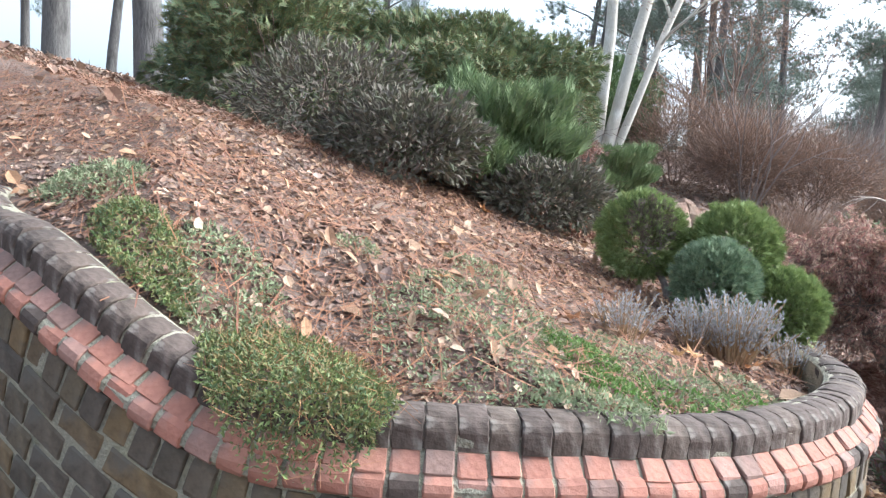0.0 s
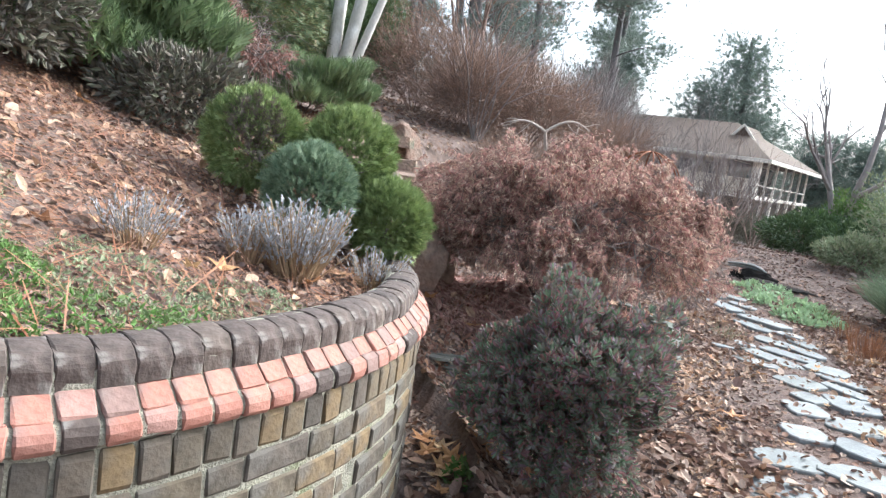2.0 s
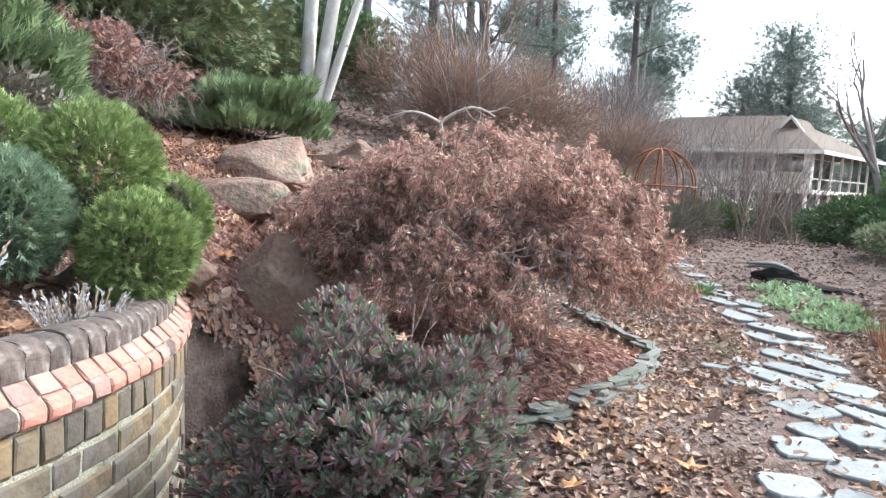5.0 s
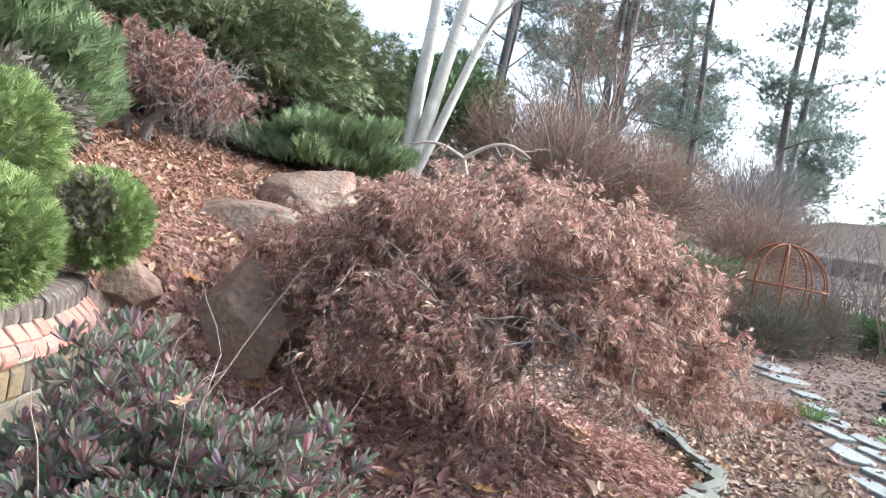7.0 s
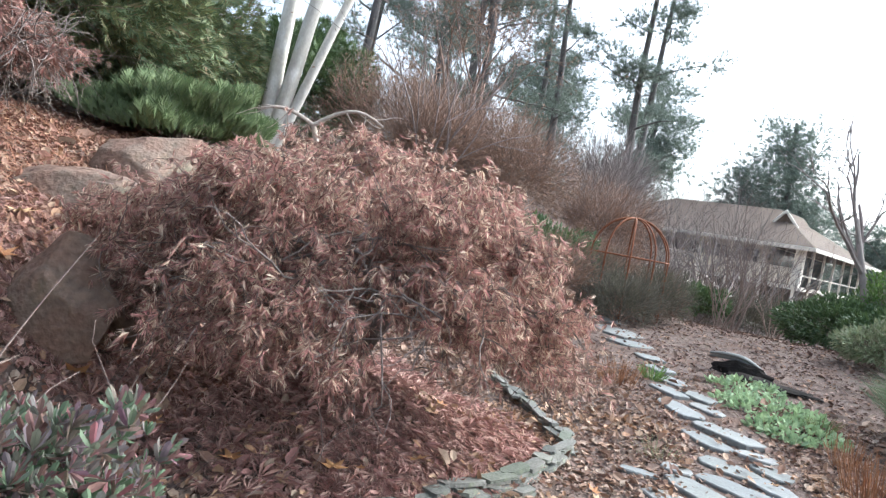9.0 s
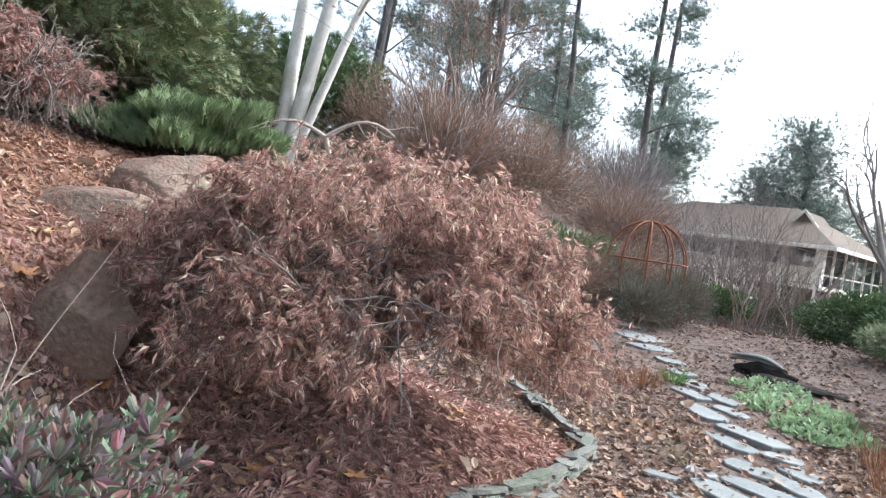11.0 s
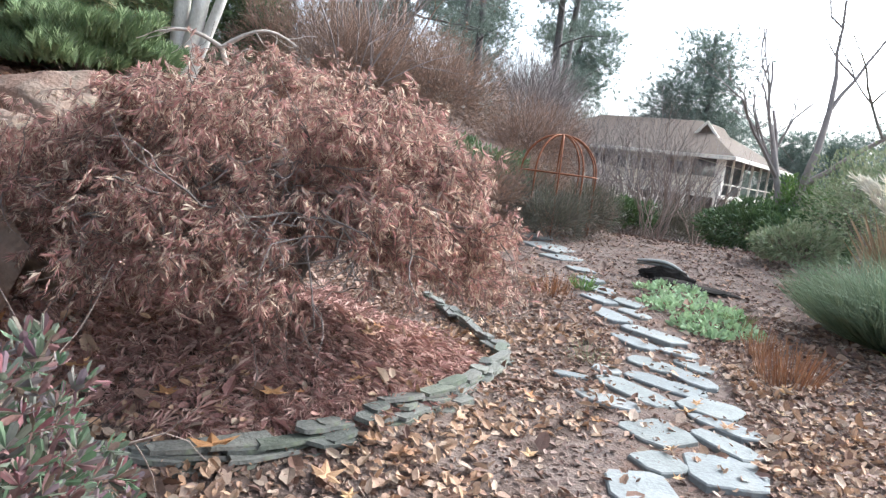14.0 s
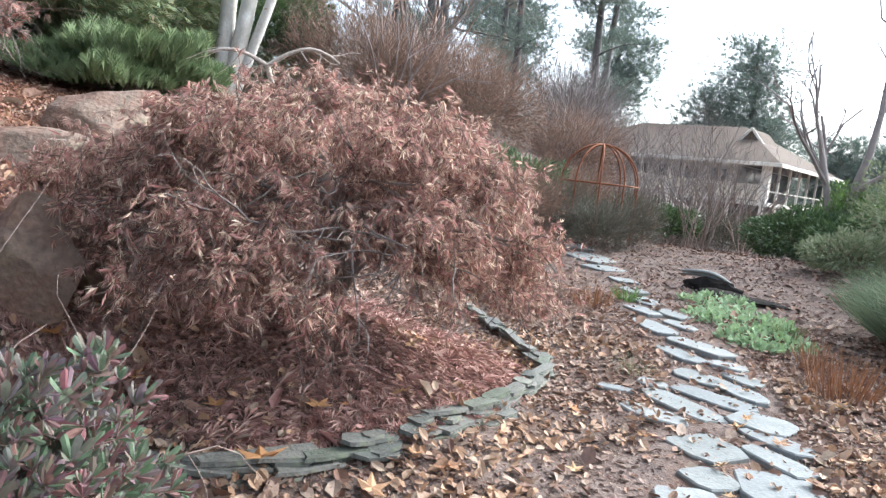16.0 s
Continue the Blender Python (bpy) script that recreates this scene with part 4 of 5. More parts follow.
def mat_plant(label, at, radii, n, mat, size=0.028, height=0.07, template=OVAL, category="ground cover"):
    x = at[0] + radii[0] * np.sqrt(rng.random(n)) * np.cos(a := rng.uniform(0, 2 * np.pi, n))
    y = at[1] + radii[1] * np.sqrt(rng.random(n)) * np.sin(a)
    ring = np.hypot(x - WALL_C[0], y - WALL_C[1])
    deg = np.degrees(np.arctan2(y - WALL_C[1], x - WALL_C[0]))
    edge = 1 - np.hypot((x - at[0]) / radii[0], (y - at[1]) / radii[1])
    base = ground_z(x, y)
    over = (ring > 1.98) & (ring < 2.4) & (y < 1)
    base = np.where(over, coping_z(deg) - 0.35 * np.clip(ring - 2.16, 0, 1) - 1.2 * np.clip(ring - 2.24, 0, 1), base)
    z = base + 0.012 + height * np.clip(edge * 1.8, 0, 1) * rng.uniform(0.25, 1.1, n)
    w = np.stack([(x - at[0]) * 0.5, (y - at[1]) * 0.5, np.full(n, 0.1)], -1) + rng.normal(0, 0.25, (n, 3))
    v, f = scatter(*template, np.stack([x, y, z], -1) - np.array([at[0], at[1], 0]), frames(w), rng.uniform(0.6, 1.3, n) * size)
    ob = new("ground_cover", mesh_of("ground_cover", v, f, mat))
    ob.location = (at[0], at[1], 0)
    return tagged(ob, label, category, "low mats of ground cover", kind="stuff")


mat_plant("green creeping mat hanging over the coping", (-1.28, -2.86), (0.34, 0.25), 9000, M_MAT, 0.02, 0.065)
mat_plant("straw-coloured stems in the creeping mat", (-1.26, -2.84), (0.34, 0.26), 900, M_RUSTSTALK, 0.06, 0.08, NEEDLE)
mat_plant("green creeping mat at the coping's rise", (-1.98, -3.02), (0.34, 0.13), 3400, M_MAT, 0.021, 0.07)
mat_plant("yellowing creeping mat beside the coping", (-1.75, -2.85), (0.3, 0.2), 1500, M_GREYWEED, 0.024, 0.05)
mat_plant("yellowing creeping mat beside the coping", (-2.7, -2.95), (0.34, 0.2), 1800, M_GREYWEED, 0.024, 0.06)
for (x, y, rx, ry, n, mt) in ((-1.06, -1.8, 0.16, 0.13, 700, M_GRASS), (-0.82, -1.95, 0.13, 0.11, 500, M_GRASS), (-0.75, -2.2, 0.2, 0.12, 500, M_GREYWEED), (-0.9, -1.45, 0.3, 0.25, 800, M_GREYWEED), (-1.35, -1.95, 0.35, 0.3, 900, M_GREYWEED),
                              (-1.75, -1.55, 0.22, 0.16, 450, M_GREYWEED), (-1.2, -2.3, 0.35, 0.25, 800, M_GREYWEED), (-0.7, -1.65, 0.2, 0.2, 500, M_GRASS), (-1.9, -2.2, 0.1, 0.09, 160, M_GREYWEED), (-0.75, -1.05, 0.18, 0.2, 400, M_GREYWEED)):
    mat_plant("patch of low green weeds among dry leaves", (x, y), (rx * 1.15, ry * 1.15), int(n * 1.5), mt, 0.023, 0.035, OVAL, "weeds")

mat_plant("bright green sprout at the shrub's foot", (-0.36, 0.12), (0.08, 0.08), 60, M_GRASS, 0.06, 0.12, BROAD, "seedling")

# ---- plants by the path ----
for (x, y, rx, ry, n) in ((1.05, 7.0, 0.5, 0.42, 900), (1.35, 6.35, 0.4, 0.35, 800), (0.75, 7.7, 0.4, 0.4, 600)):
    mat_plant("lime green leafy ground cover beside the path", (x, y), (rx, ry), int(n * 0.55), M_LIME, 0.075, 0.045, BROAD)
clump("grass_tuft", "bright green grass tuft beside the path", "grass", (-0.08, 7.1), 0.1, 0.2, 120, M_GRASS, spread=0.9)
clump("grass_tuft", "small green shoots beside the path", "grass", (1.5, 6.6), 0.08, 0.2, 60, M_MAT, spread=0.7)
clump("dead_perennial", "rust-brown dead flower stalks beside the path", "dead plant", (1.9, 5.2), 0.2, 0.3, 150, M_RUSTSTALK, NEEDLE, spread=0.35, group="dead perennials")
clump("dead_perennial", "rust-brown dead flower stalks beside the path", "dead plant", (1.72, 5.75), 0.12, 0.26, 70, M_RUSTSTALK, NEEDLE, spread=0.35, group="dead perennials")
clump("dead_perennial", "sparse olive stems beside the path", "dead plant", (0.55, 4.75), 0.14, 0.14, 50, M_GREYWEED, NEEDLE, spread=0.8, group="dead perennials")
clump("dead_perennial", "russet dead stems at the bed's far end", "dead plant", (-0.3, 6.6), 0.22, 0.24, 110, M_RUSTSTALK, NEEDLE, spread=0.5, group="dead perennials")

# ---- stone culvert by the path ----
culvert = thing("stone_culvert", "grey curved stone lip over a dark hollow by the path", "culvert", at=(0.55, 8.35, float(ground_z(0.55, 8.35))))
for k, (lift, r, back) in enumerate(((0.17, 0.026, 0.02), (0.13, 0.022, 0.04))):
    arc = [(-0.02 + 0.32 * u, back + 0.1 * u * u, lift + 0.05 * math.cos(u * 1.5) - 0.12 * max(0, u) ** 2) for u in np.linspace(-1, 1, 16)]
    v, f = tube(arc, r * (0.55 + 0.45 * np.sin(np.linspace(0.15, 3.0, 16))), 8)
    v[:, 1] = (v[:, 1] - back) * 2.2 + back
    child("stone_lip", mesh_of("stone_lip", v, f, M_SLATE, True), culvert, "curved pale stone lip")
# solid lumps: the first is the hollow's shade painted black, the others dark channel
for name, label, size, mid in (("dark_opening", "black lump standing in for the shade of the opening", (0.33, 0.07, 0.13), (0.06, 0.0, 0.03)), ("wet_channel", "low dark channel before the opening", (0.42, 0.2, 0.03), (0.5, -0.25, 0.01)), ("wet_channel", "low dark channel before the opening", (0.3, 0.24, 0.05), (0.18, -0.16, 0.01))):
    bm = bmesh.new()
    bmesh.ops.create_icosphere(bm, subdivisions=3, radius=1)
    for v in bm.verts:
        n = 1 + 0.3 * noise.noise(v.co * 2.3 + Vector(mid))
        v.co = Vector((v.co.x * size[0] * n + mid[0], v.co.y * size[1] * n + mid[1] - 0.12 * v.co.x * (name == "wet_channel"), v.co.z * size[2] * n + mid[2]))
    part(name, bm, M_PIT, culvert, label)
boulder("small pale stone lying beside the path", (2.25, 8.95), (0.26, 0.12, 0.08), 10, 0.2, 9, "")

# ---- big fallen leaves ----
STAR_V, STAR_F = [(0, 0, 0)], []
for k in range(10):
    r = (1.0 if k % 2 == 0 else 0.42) * (0.8 if k in (4, 6) else 1.0)
    STAR_V.append((r * math.cos(k * math.pi / 5), r * math.sin(k * math.pi / 5), 0.22 * (k % 2 == 0) - 0.05 * (k % 3)))
STAR_F = [(0, 1 + k, 1 + (k + 1) % 10) for k in range(10)]
STAR = mesh_of("fallen_leaf", STAR_V, STAR_F, M_BIGLEAF)
SPOTS = [(-0.21, 1.68, 0.12), (-0.94, -0.3, 0.075), (-0.88, -0.6, 0.07), (-1.0, -1.0, 0.07), (-1.3, -1.5, 0.06), (-0.72, -1.5, 0.05), (-0.85, -0.1, 0.07), (0.78, 2.15, 0.1), (-1.4, 1.55, 0.09), (-0.4, 0.55, 0.1), (-0.25, 0.35, 0.09), (-0.55, 0.75, 0.1), (-1.9, 1.4, 0.08), (-2.2, 1.6, 0.09), (0.15, 1.95, 0.09), (0.3, 2.3, 0.08), (-0.35, 2.2, 0.08),
         (-1.3, -1.3, 0.06), (-1.6, -2.0, 0.05), (-2.3, -1.2, 0.06), (-2.1, 0.3, 0.07), (0.75, 2.75, 0.05), (0.5, 3.5, 0.06), (-0.7, 1.9, 0.07), (0.35, 1.6, 0.08), (-0.05, 0.9, 0.09), (-1.0, -1.15, 0.05), (-3.0, -0.2, 0.08), (-1.1, 1.75, 0.08), (-0.15, 2.6, 0.07), (-2.6, 1.5, 0.09), (-4.6, 3.9, 0.1)]
for _ in range(26):
    SPOTS.append((rng.normal(-0.5, 0.2), rng.normal(0.3, 0.16), rng.uniform(0.06, 0.1)))
for _ in range(46):
    SPOTS.append((rng.uniform(-0.7, 2.6), rng.uniform(0.2, 5.0), rng.uniform(0.035, 0.07)))
SPOTS = [q for q in SPOTS if edge_distance(q[0], q[1]) < -0.35 or q[0] < -0.75]
for x, y, s in SPOTS:
    ob = tagged(new("fallen_leaf", STAR), "large curled orange-brown plane leaf on the ground", "leaf", "large fallen leaves")
    ob.matrix_world = pose(x, y, float(ground_z(x, y)) + (0.16 if (x, y) == (-0.21, 1.68) else 0.045), rng.normal(0, 14), rng.normal(0, 14), rng.uniform(0, 360)) @ Matrix.Diagonal((s, s, s * rng.uniform(0.7, 1.4), 1))

ob = tagged(new("fallen_leaf", mesh_of("fallen_leaf", STAR_V, STAR_F, M_TANLEAF)), "pale dry leaf caught on top of the burgundy shrub", "leaf", "large fallen leaves")
ob.matrix_world = pose(0.19, 0.3, 1.06, 12, -8, 40) @ Matrix.Diagonal((0.035, 0.035, 0.03, 1))


# ---- shrubs of the upper bank ----
def bank_shrub(label, at, radii, n, template, size, mat, **more):
    return shrub(more.pop("name", "shrub"), label, "shrub", at, radii, n, template, size, mat, group="shrubs on the bank", **more)


SPRAY = (SPRAY_V, SPRAY_F)
LACE = (LACE_V, LACE_F)
bank_shrub("low spreading shrub with purple-brown winter leaves", (-3.6, -0.5), (0.75, 0.5, 0.33), 5200, OVAL, 0.07, M_PURPLE, low=-0.8)
bank_shrub("low spreading shrub with purple-brown winter leaves", (-3.0, 0.55), (0.5, 0.5, 0.28), 4600, OVAL, 0.07, M_PURPLE, low=-0.8)
bank_shrub("low spreading shrub with purple-brown winter leaves", (-4.6, -0.5), (0.95, 0.7, 0.45), 4200, OVAL, 0.075, M_PURPLE, low=-0.8)
bank_shrub("upright feathery rosemary-green shrub", (-3.75, 0.6), (0.8, 0.7, 0.46), 8500, SPRAY, 0.13, M_ROSEMARY, up=2.0, low=-0.6, lumps=0.7, shell=0.55, jitter=0.35)
bank_shrub("upright feathery rosemary-green shrub", (-5.5, 4.9), (1.0, 0.85, 0.36), 7500, SPRAY, 0.15, M_ROSEMARY, up=2.2, low=-0.5, lumps=0.8, shell=0.6, jitter=0.35)
bank_shrub("young feathery conifer with open green sprays", (-7.8, 0.7), (1.1, 1.0, 1.25), 5200, SPRAY, 0.15, M_CONIFER, low=-0.8, shell=0.85, lumps=0.7)
bank_shrub("wide dark conifer with drooping green sprays", (-7.4, 3.9), (2.0, 1.9, 1.15), 26000, SPRAY, 0.15, M_CONIFER, low=-0.6, up=-0.15, lumps=0.5)
bank_shrub("wide dark conifer with drooping green sprays", (-9.2, 6.3), (2.1, 2.0, 1.15), 17000, SPRAY, 0.17, M_CONIFER, low=-0.6, up=-0.15, lumps=0.5)
bank_shrub("wide dark conifer with drooping green sprays", (-9.6, 1.9), (1.7, 1.6, 1.2), 14000, SPRAY, 0.16, M_CONIFER, low=-0.6, up=-0.15, lumps=0.5)
bank_shrub("small green conifer behind the white-barked tree", (-9.2, 10.5), (1.5, 1.3, 1.3), 6000, SPRAY, 0.2, M_HOLLY, low=-0.6)


# ---- bare and russet shrubs behind the maple ----
def bare_shrub(label, at, height, spread, stems, depth, mat, leaves=0, leaf_mat=None, leaf_size=0.05, r0=0.02, kids=3, name="bare_shrub", group="bare shrubs"):
    z = float(ground_z(*at))
    ob = thing(name, label, "shrub", group, at=(at[0], at[1], z))
    tubes, tips = [], []
    for k in range(stems):
        a = 2 * np.pi * (k + rng.uniform(-0.3, 0.3)) / stems
        made = []
        twigs((0.06 * math.cos(a), 0.06 * math.sin(a), -0.05), (spread * math.cos(a), spread * math.sin(a), 1), height * rng.uniform(0.45, 0.65), r0, depth, 0.38, kids, 0.28, -0.03, made, tips)
        child("stem", mesh_of("stem", *made[0], mat, True), ob)
        tubes += made[1:]
    child("branchwork", mesh_of("branchwork", *merged(tubes), mat), ob, "fine bare branches", "stuff")
    if leaves:
        tp, tw = np.array([t for t, _ in tips]), np.array([w for _, w in tips])
        pick = rng.integers(0, len(tp), leaves)
        v, f = scatter(*OVAL, tp[pick] + rng.normal(0, 0.09, (leaves, 3)), frames(tw[pick] + rng.normal(0, 0.8, (leaves, 3))), rng.uniform(0.6, 1.3, leaves) * leaf_size)
        child("foliage", mesh_of("foliage", v, f, leaf_mat), ob, "sparse russet leaves", "stuff")
    return ob


bare_shrub("tall multi-stemmed shrub with bare grey branches", (-4.7, 9.2), 4.3, 0.42, 10, 3, M_GREYSHRUB, 700, M_BROWNSHRUB, 0.07)
for x, y, r, h in ((-3.6, 8.4, 1.0, 0.65), (-3.0, 9.9, 1.1, 0.62), (-4.4, 11.3, 1.3, 0.9), (-3.0, 12.6, 1.1, 0.6), (-5.9, 12.3, 1.4, 1.1), (-2.2, 14.4, 0.8, 0.42), (-7.0, 10.6, 1.3, 1.1), (-3.8, 15.4, 1.4, 0.85), (-5.2, 9.6, 1.0, 0.9)):
    shrub("russet_shrub", "dense shrub of russet twigs and withered leaves", "shrub", (x, y), (r, r, h), 5200, NEEDLE, 0.3, M_BROWNSHRUB, M_BROWNSHRUB, 9, 0.7, -0.7, 0.75, 0.4, "russet shrubs", stem_r=0.02)
    shrub("russet_shrub", "withered leaves on russet twigs", "shrub", (x + 0.2, y + 0.1), (r * 0.9, r * 0.9, h * 0.9), 2600, OVAL, 0.085, M_BROWNSHRUB, M_BROWNSHRUB, 5, 0.3, -0.7, 0.6, 0.4, "russet shrubs", stem_r=0.016)
for x, y, h in ((-3.0, 17.5, 3.6), (-1.6, 19.0, 4.0), (-4.4, 20.0, 4.2), (-0.6, 21.5, 3.6), (-2.4, 23.0, 4.4)):
    bare_shrub("tall thicket of fine grey bare twigs", (x, y), h, 0.42, 9, 3, M_GREYSHRUB, 0, None, r0=0.03, name="bare_tree", group="bare trees")
for x, y, r, h in ((-4.0, 17.0, 1.1, 0.9), (-4.9, 18.6, 1.4, 1.1), (-3.9, 20.5, 1.3, 1.0), (-6.4, 22.0, 1.8, 1.4)):
    shrub("twiggy_shrub", "tall thicket of fine grey-purple bare twigs", "shrub", (x, y), (r, r, h), 2400, NEEDLE, 0.45, M_GREYSHRUB, M_GREYSHRUB, 12, 1.1, -0.7, 0.85, 0.4, "bare thickets", stem_r=0.022, jitter=0.45)
bank_shrub("dark green broadleaf shrub behind the maple", (-3.2, 11.0), (1.0, 0.9, 0.65), 3000, OVAL, 0.12, M_HOLLY)
bank_shrub("dark green broadleaf shrub by the steps of the house", (-1.4, 16.5), (0.7, 0.7, 0.45), 1600, OVAL, 0.16, M_HOLLY)

for x, y, r, h in ((-2.6, 24.5, 1.6, 0.34), (0.4, 24.0, 1.6, 0.45), (2.6, 22.0, 1.8, 0.6), (-0.9, 29.0, 2.0, 0.4), (-4.6, 28.5, 2.0, 0.4), (1.2, 18.6, 1.2, 0.45), (-0.5, 17.6, 0.9, 0.4), (3.6, 27.5, 2.2, 0.9), (-7.5, 27.0, 2.2, 1.0)):
    shrub("twiggy_shrub", "low brown winter thicket before the house", "shrub", (x, y), (r, r, h), 2400, NEEDLE, 0.4, M_PURPLE, M_GREYSHRUB, 8, 0.8, -0.7, 0.8, 0.4, "bare thickets", stem_r=0.02, jitter=0.5)
for x, y in ((-0.2, 13.2), (0.3, 15.6), (-0.7, 15.2)):
    bare_shrub("thin pale multi-stemmed bare shrub before the house", (x, y), 2.6, 0.4, 8, 2, M_TWIG, r0=0.016, kids=3)

# ---- right-hand side of the path ----
for k, (x, y, rx, h) in enumerate([(1.45, 14.0, 0.95, 0.52), (2.3, 13.2, 0.8, 0.45)]):
    bank_shrub("rounded dark green evergreen bush", (x, y), (rx, rx * 0.9, h), 5200, OVAL, 0.11, M_HOLLY, low=-0.8)
bank_shrub("tall bright green evergreen bush", (2.1, 14.9), (0.7, 0.7, 0.8), 4200, OVAL, 0.1, M_GRASS, low=-0.7)
bank_shrub("low grey-green shrub with pale tips", (2.1, 11.0), (0.6, 0.55, 0.32), 2200, OVAL, 0.1, M_GREYWEED, low=-0.7)
for x, y, r, h in ((3.4, 12.0, 1.2, 0.95), (4.6, 12.4, 1.4, 1.3), (3.2, 14.6, 1.3, 1.1), (5.4, 10.6, 1.5, 1.4)):
    bank_shrub("rough grey-green shrub with bare twigs", (x, y), (r, r, h), 4200, OVAL, 0.1, M_GREYWEED, low=-0.7)
bare_shrub("bare crooked tree with open crown", (2.25, 14.6), 6.0, 0.24, 3, 4, M_GREYSHRUB, r0=0.1, name="bare_tree", group="bare trees")
clump("ornamental_grass", "arching blue-green ornamental grass mound", "grass", (2.85, 6.9), 0.34, 0.95, 4200, M_FEATHER, FINE, spread=1.7)
clump("yellow_shrub", "yellow-green feathery shrub by the path", "shrub", (2.95, 5.6), 0.16, 0.42, 300, M_YELLOW, BLADE, spread=0.9)
pampas = clump("pampas_grass", "pampas grass with white feathery plumes", "grass", (3.3, 9.6), 0.3, 1.1, 260, M_STRAW, BLADE, spread=0.6)
for k in range(9):
    a = rng.uniform(0, 2 * np.pi)
    base = np.array([0.12 * math.cos(a), 0.12 * math.sin(a), 0.1])
    q = np.array([base + np.array([-0.55 * t * t * rng.uniform(0.6, 1.2) + 0.2 * t * math.cos(a), 0.2 * t * math.sin(a), 1.55 * t - 0.25 * t * t]) for t in np.linspace(0, 1, 8)])
    sp, sw = [], []
    for i0 in range(4, 8):
        for _ in range(45):
            f0 = rng.random()
            c = q[i0 - 1] * (1 - f0) + q[i0] * f0
            sp.append(c)
            sw.append(unit(q[i0] - q[i0 - 1]) * 1.6 + rng.normal(0, 0.4, 3))
    v, f = scatter(*BLADE, np.array(sp), frames(np.array(sw)), np.stack([np.full(len(sp), 0.16), np.full(len(sp), 0.4), np.full(len(sp), 0.16)], -1))
    child("plume", mesh_of("plume", v, f, M_PLUME), pampas, "white feathery plume", "stuff")

# ---- rusty trellis dome ----
dome_ob = thing("trellis_dome", "rusty iron hooped trellis dome among shrubs", "trellis", at=(-1.74, 11.18, float(ground_z(-1.74, 11.18))))
dz = 1.54 - dome_ob.location.z
for k in range(5):
    a = k * math.pi / 5
    q = [(0.66 * math.cos(t) * math.cos(a), 0.66 * math.cos(t) * math.sin(a), dz + 0.66 * math.sin(t)) for t in np.linspace(0, math.pi, 20)]
    child("hoop", mesh_of("hoop", *tube(q, np.full(20, 0.016), 6), M_RUST, True), dome_ob)
q = [(0.66 * math.cos(t), 0.66 * math.sin(t), dz) for t in np.linspace(0, 2 * math.pi, 33)]
child("ring", mesh_of("ring", *tube(q, np.full(33, 0.014), 6), M_RUST, True), dome_ob)
for k in range(10):
    a = k * math.pi / 5
    child("leg", mesh_of("leg", *tube([(0.66 * math.cos(a), 0.66 * math.sin(a), -0.1), (0.66 * math.cos(a), 0.66 * math.sin(a), dz)], [0.016, 0.016], 6), M_RUST, True), dome_ob)


for x, y, r, h in ((-1.5, 10.4, 0.6, 0.34), (-2.3, 10.9, 0.7, 0.5), (-1.2, 11.3, 0.6, 0.42)):
    shrub("russet_shrub", "dark low shrub of russet twigs by the trellis", "shrub", (x, y), (r, r, h), 3600, NEEDLE, 0.22, M_PURPLE, M_BROWNSHRUB, 7, 0.6, -0.7, 0.7, 0.4, "russet shrubs", stem_r=0.014)


# ---- trees ----
def pine(label, at, height, r0, crown_from=0.45, clumps=70, lean=(0.0, 0.0), clump_r=0.5, needle=0.3, per=24, group="tall pines", name="pine_tree"):
    z = float(ground_z(*at))
    ob = thing(name, label, "tree", group, at=(at[0], at[1], z))
    p, r = limb((0, 0, -0.1), (lean[0], lean[1], 1), height, r0, r0 * 0.25, 0.05, 10)
    child("trunk", mesh_of("trunk", *tube(p, r, 10), M_BARK, True), ob, "tall straight bark-covered trunk")
    tubes, cp = [], []
    for k in range(max(10, clumps // 5)):
        t = rng.uniform(crown_from, 0.98)
        start = p[0] + (p[-1] - p[0]) * t
        a = rng.uniform(0, 2 * np.pi)
        ln = height * 0.19 * (1.2 - t) / (1.2 - crown_from) * rng.uniform(0.6, 1.3) + 0.4
        q, rr = limb(start, (math.cos(a), math.sin(a), rng.uniform(0.0, 0.5)), ln, r0 * 0.28 * (1.15 - t), 0.012, 0.35, 6)
        tubes.append(tube(q, rr, 5))
        for m in range(5):
            cp.append(q[rng.integers(2, 7)] + rng.normal(0, clump_r * 0.5, 3))
    child("limbwork", mesh_of("limbwork", *merged(tubes), M_BARK), ob, "crooked upper limbs", "stuff")
    cp = np.array(cp)
    n = len(cp) * per
    off = rng.normal(0, 1, (n, 3)) * np.array([0.5, 0.5, 0.28]) * clump_r
    pos = np.repeat(cp, per, 0) + off
    way = off + np.array([0, 0, 0.35]) + rng.normal(0, 0.3, (n, 3))
    v, f = scatter(TUFT_V, TUFT_F, pos, frames(way) @ np.array([[0, 0, 1], [0, 1, 0], [-1, 0, 0]]), rng.uniform(0.7, 1.3, n) * needle)
    child("crown", mesh_of("crown", v, f, M_PINE), ob, "open clumps of needles", "stuff")
    return ob


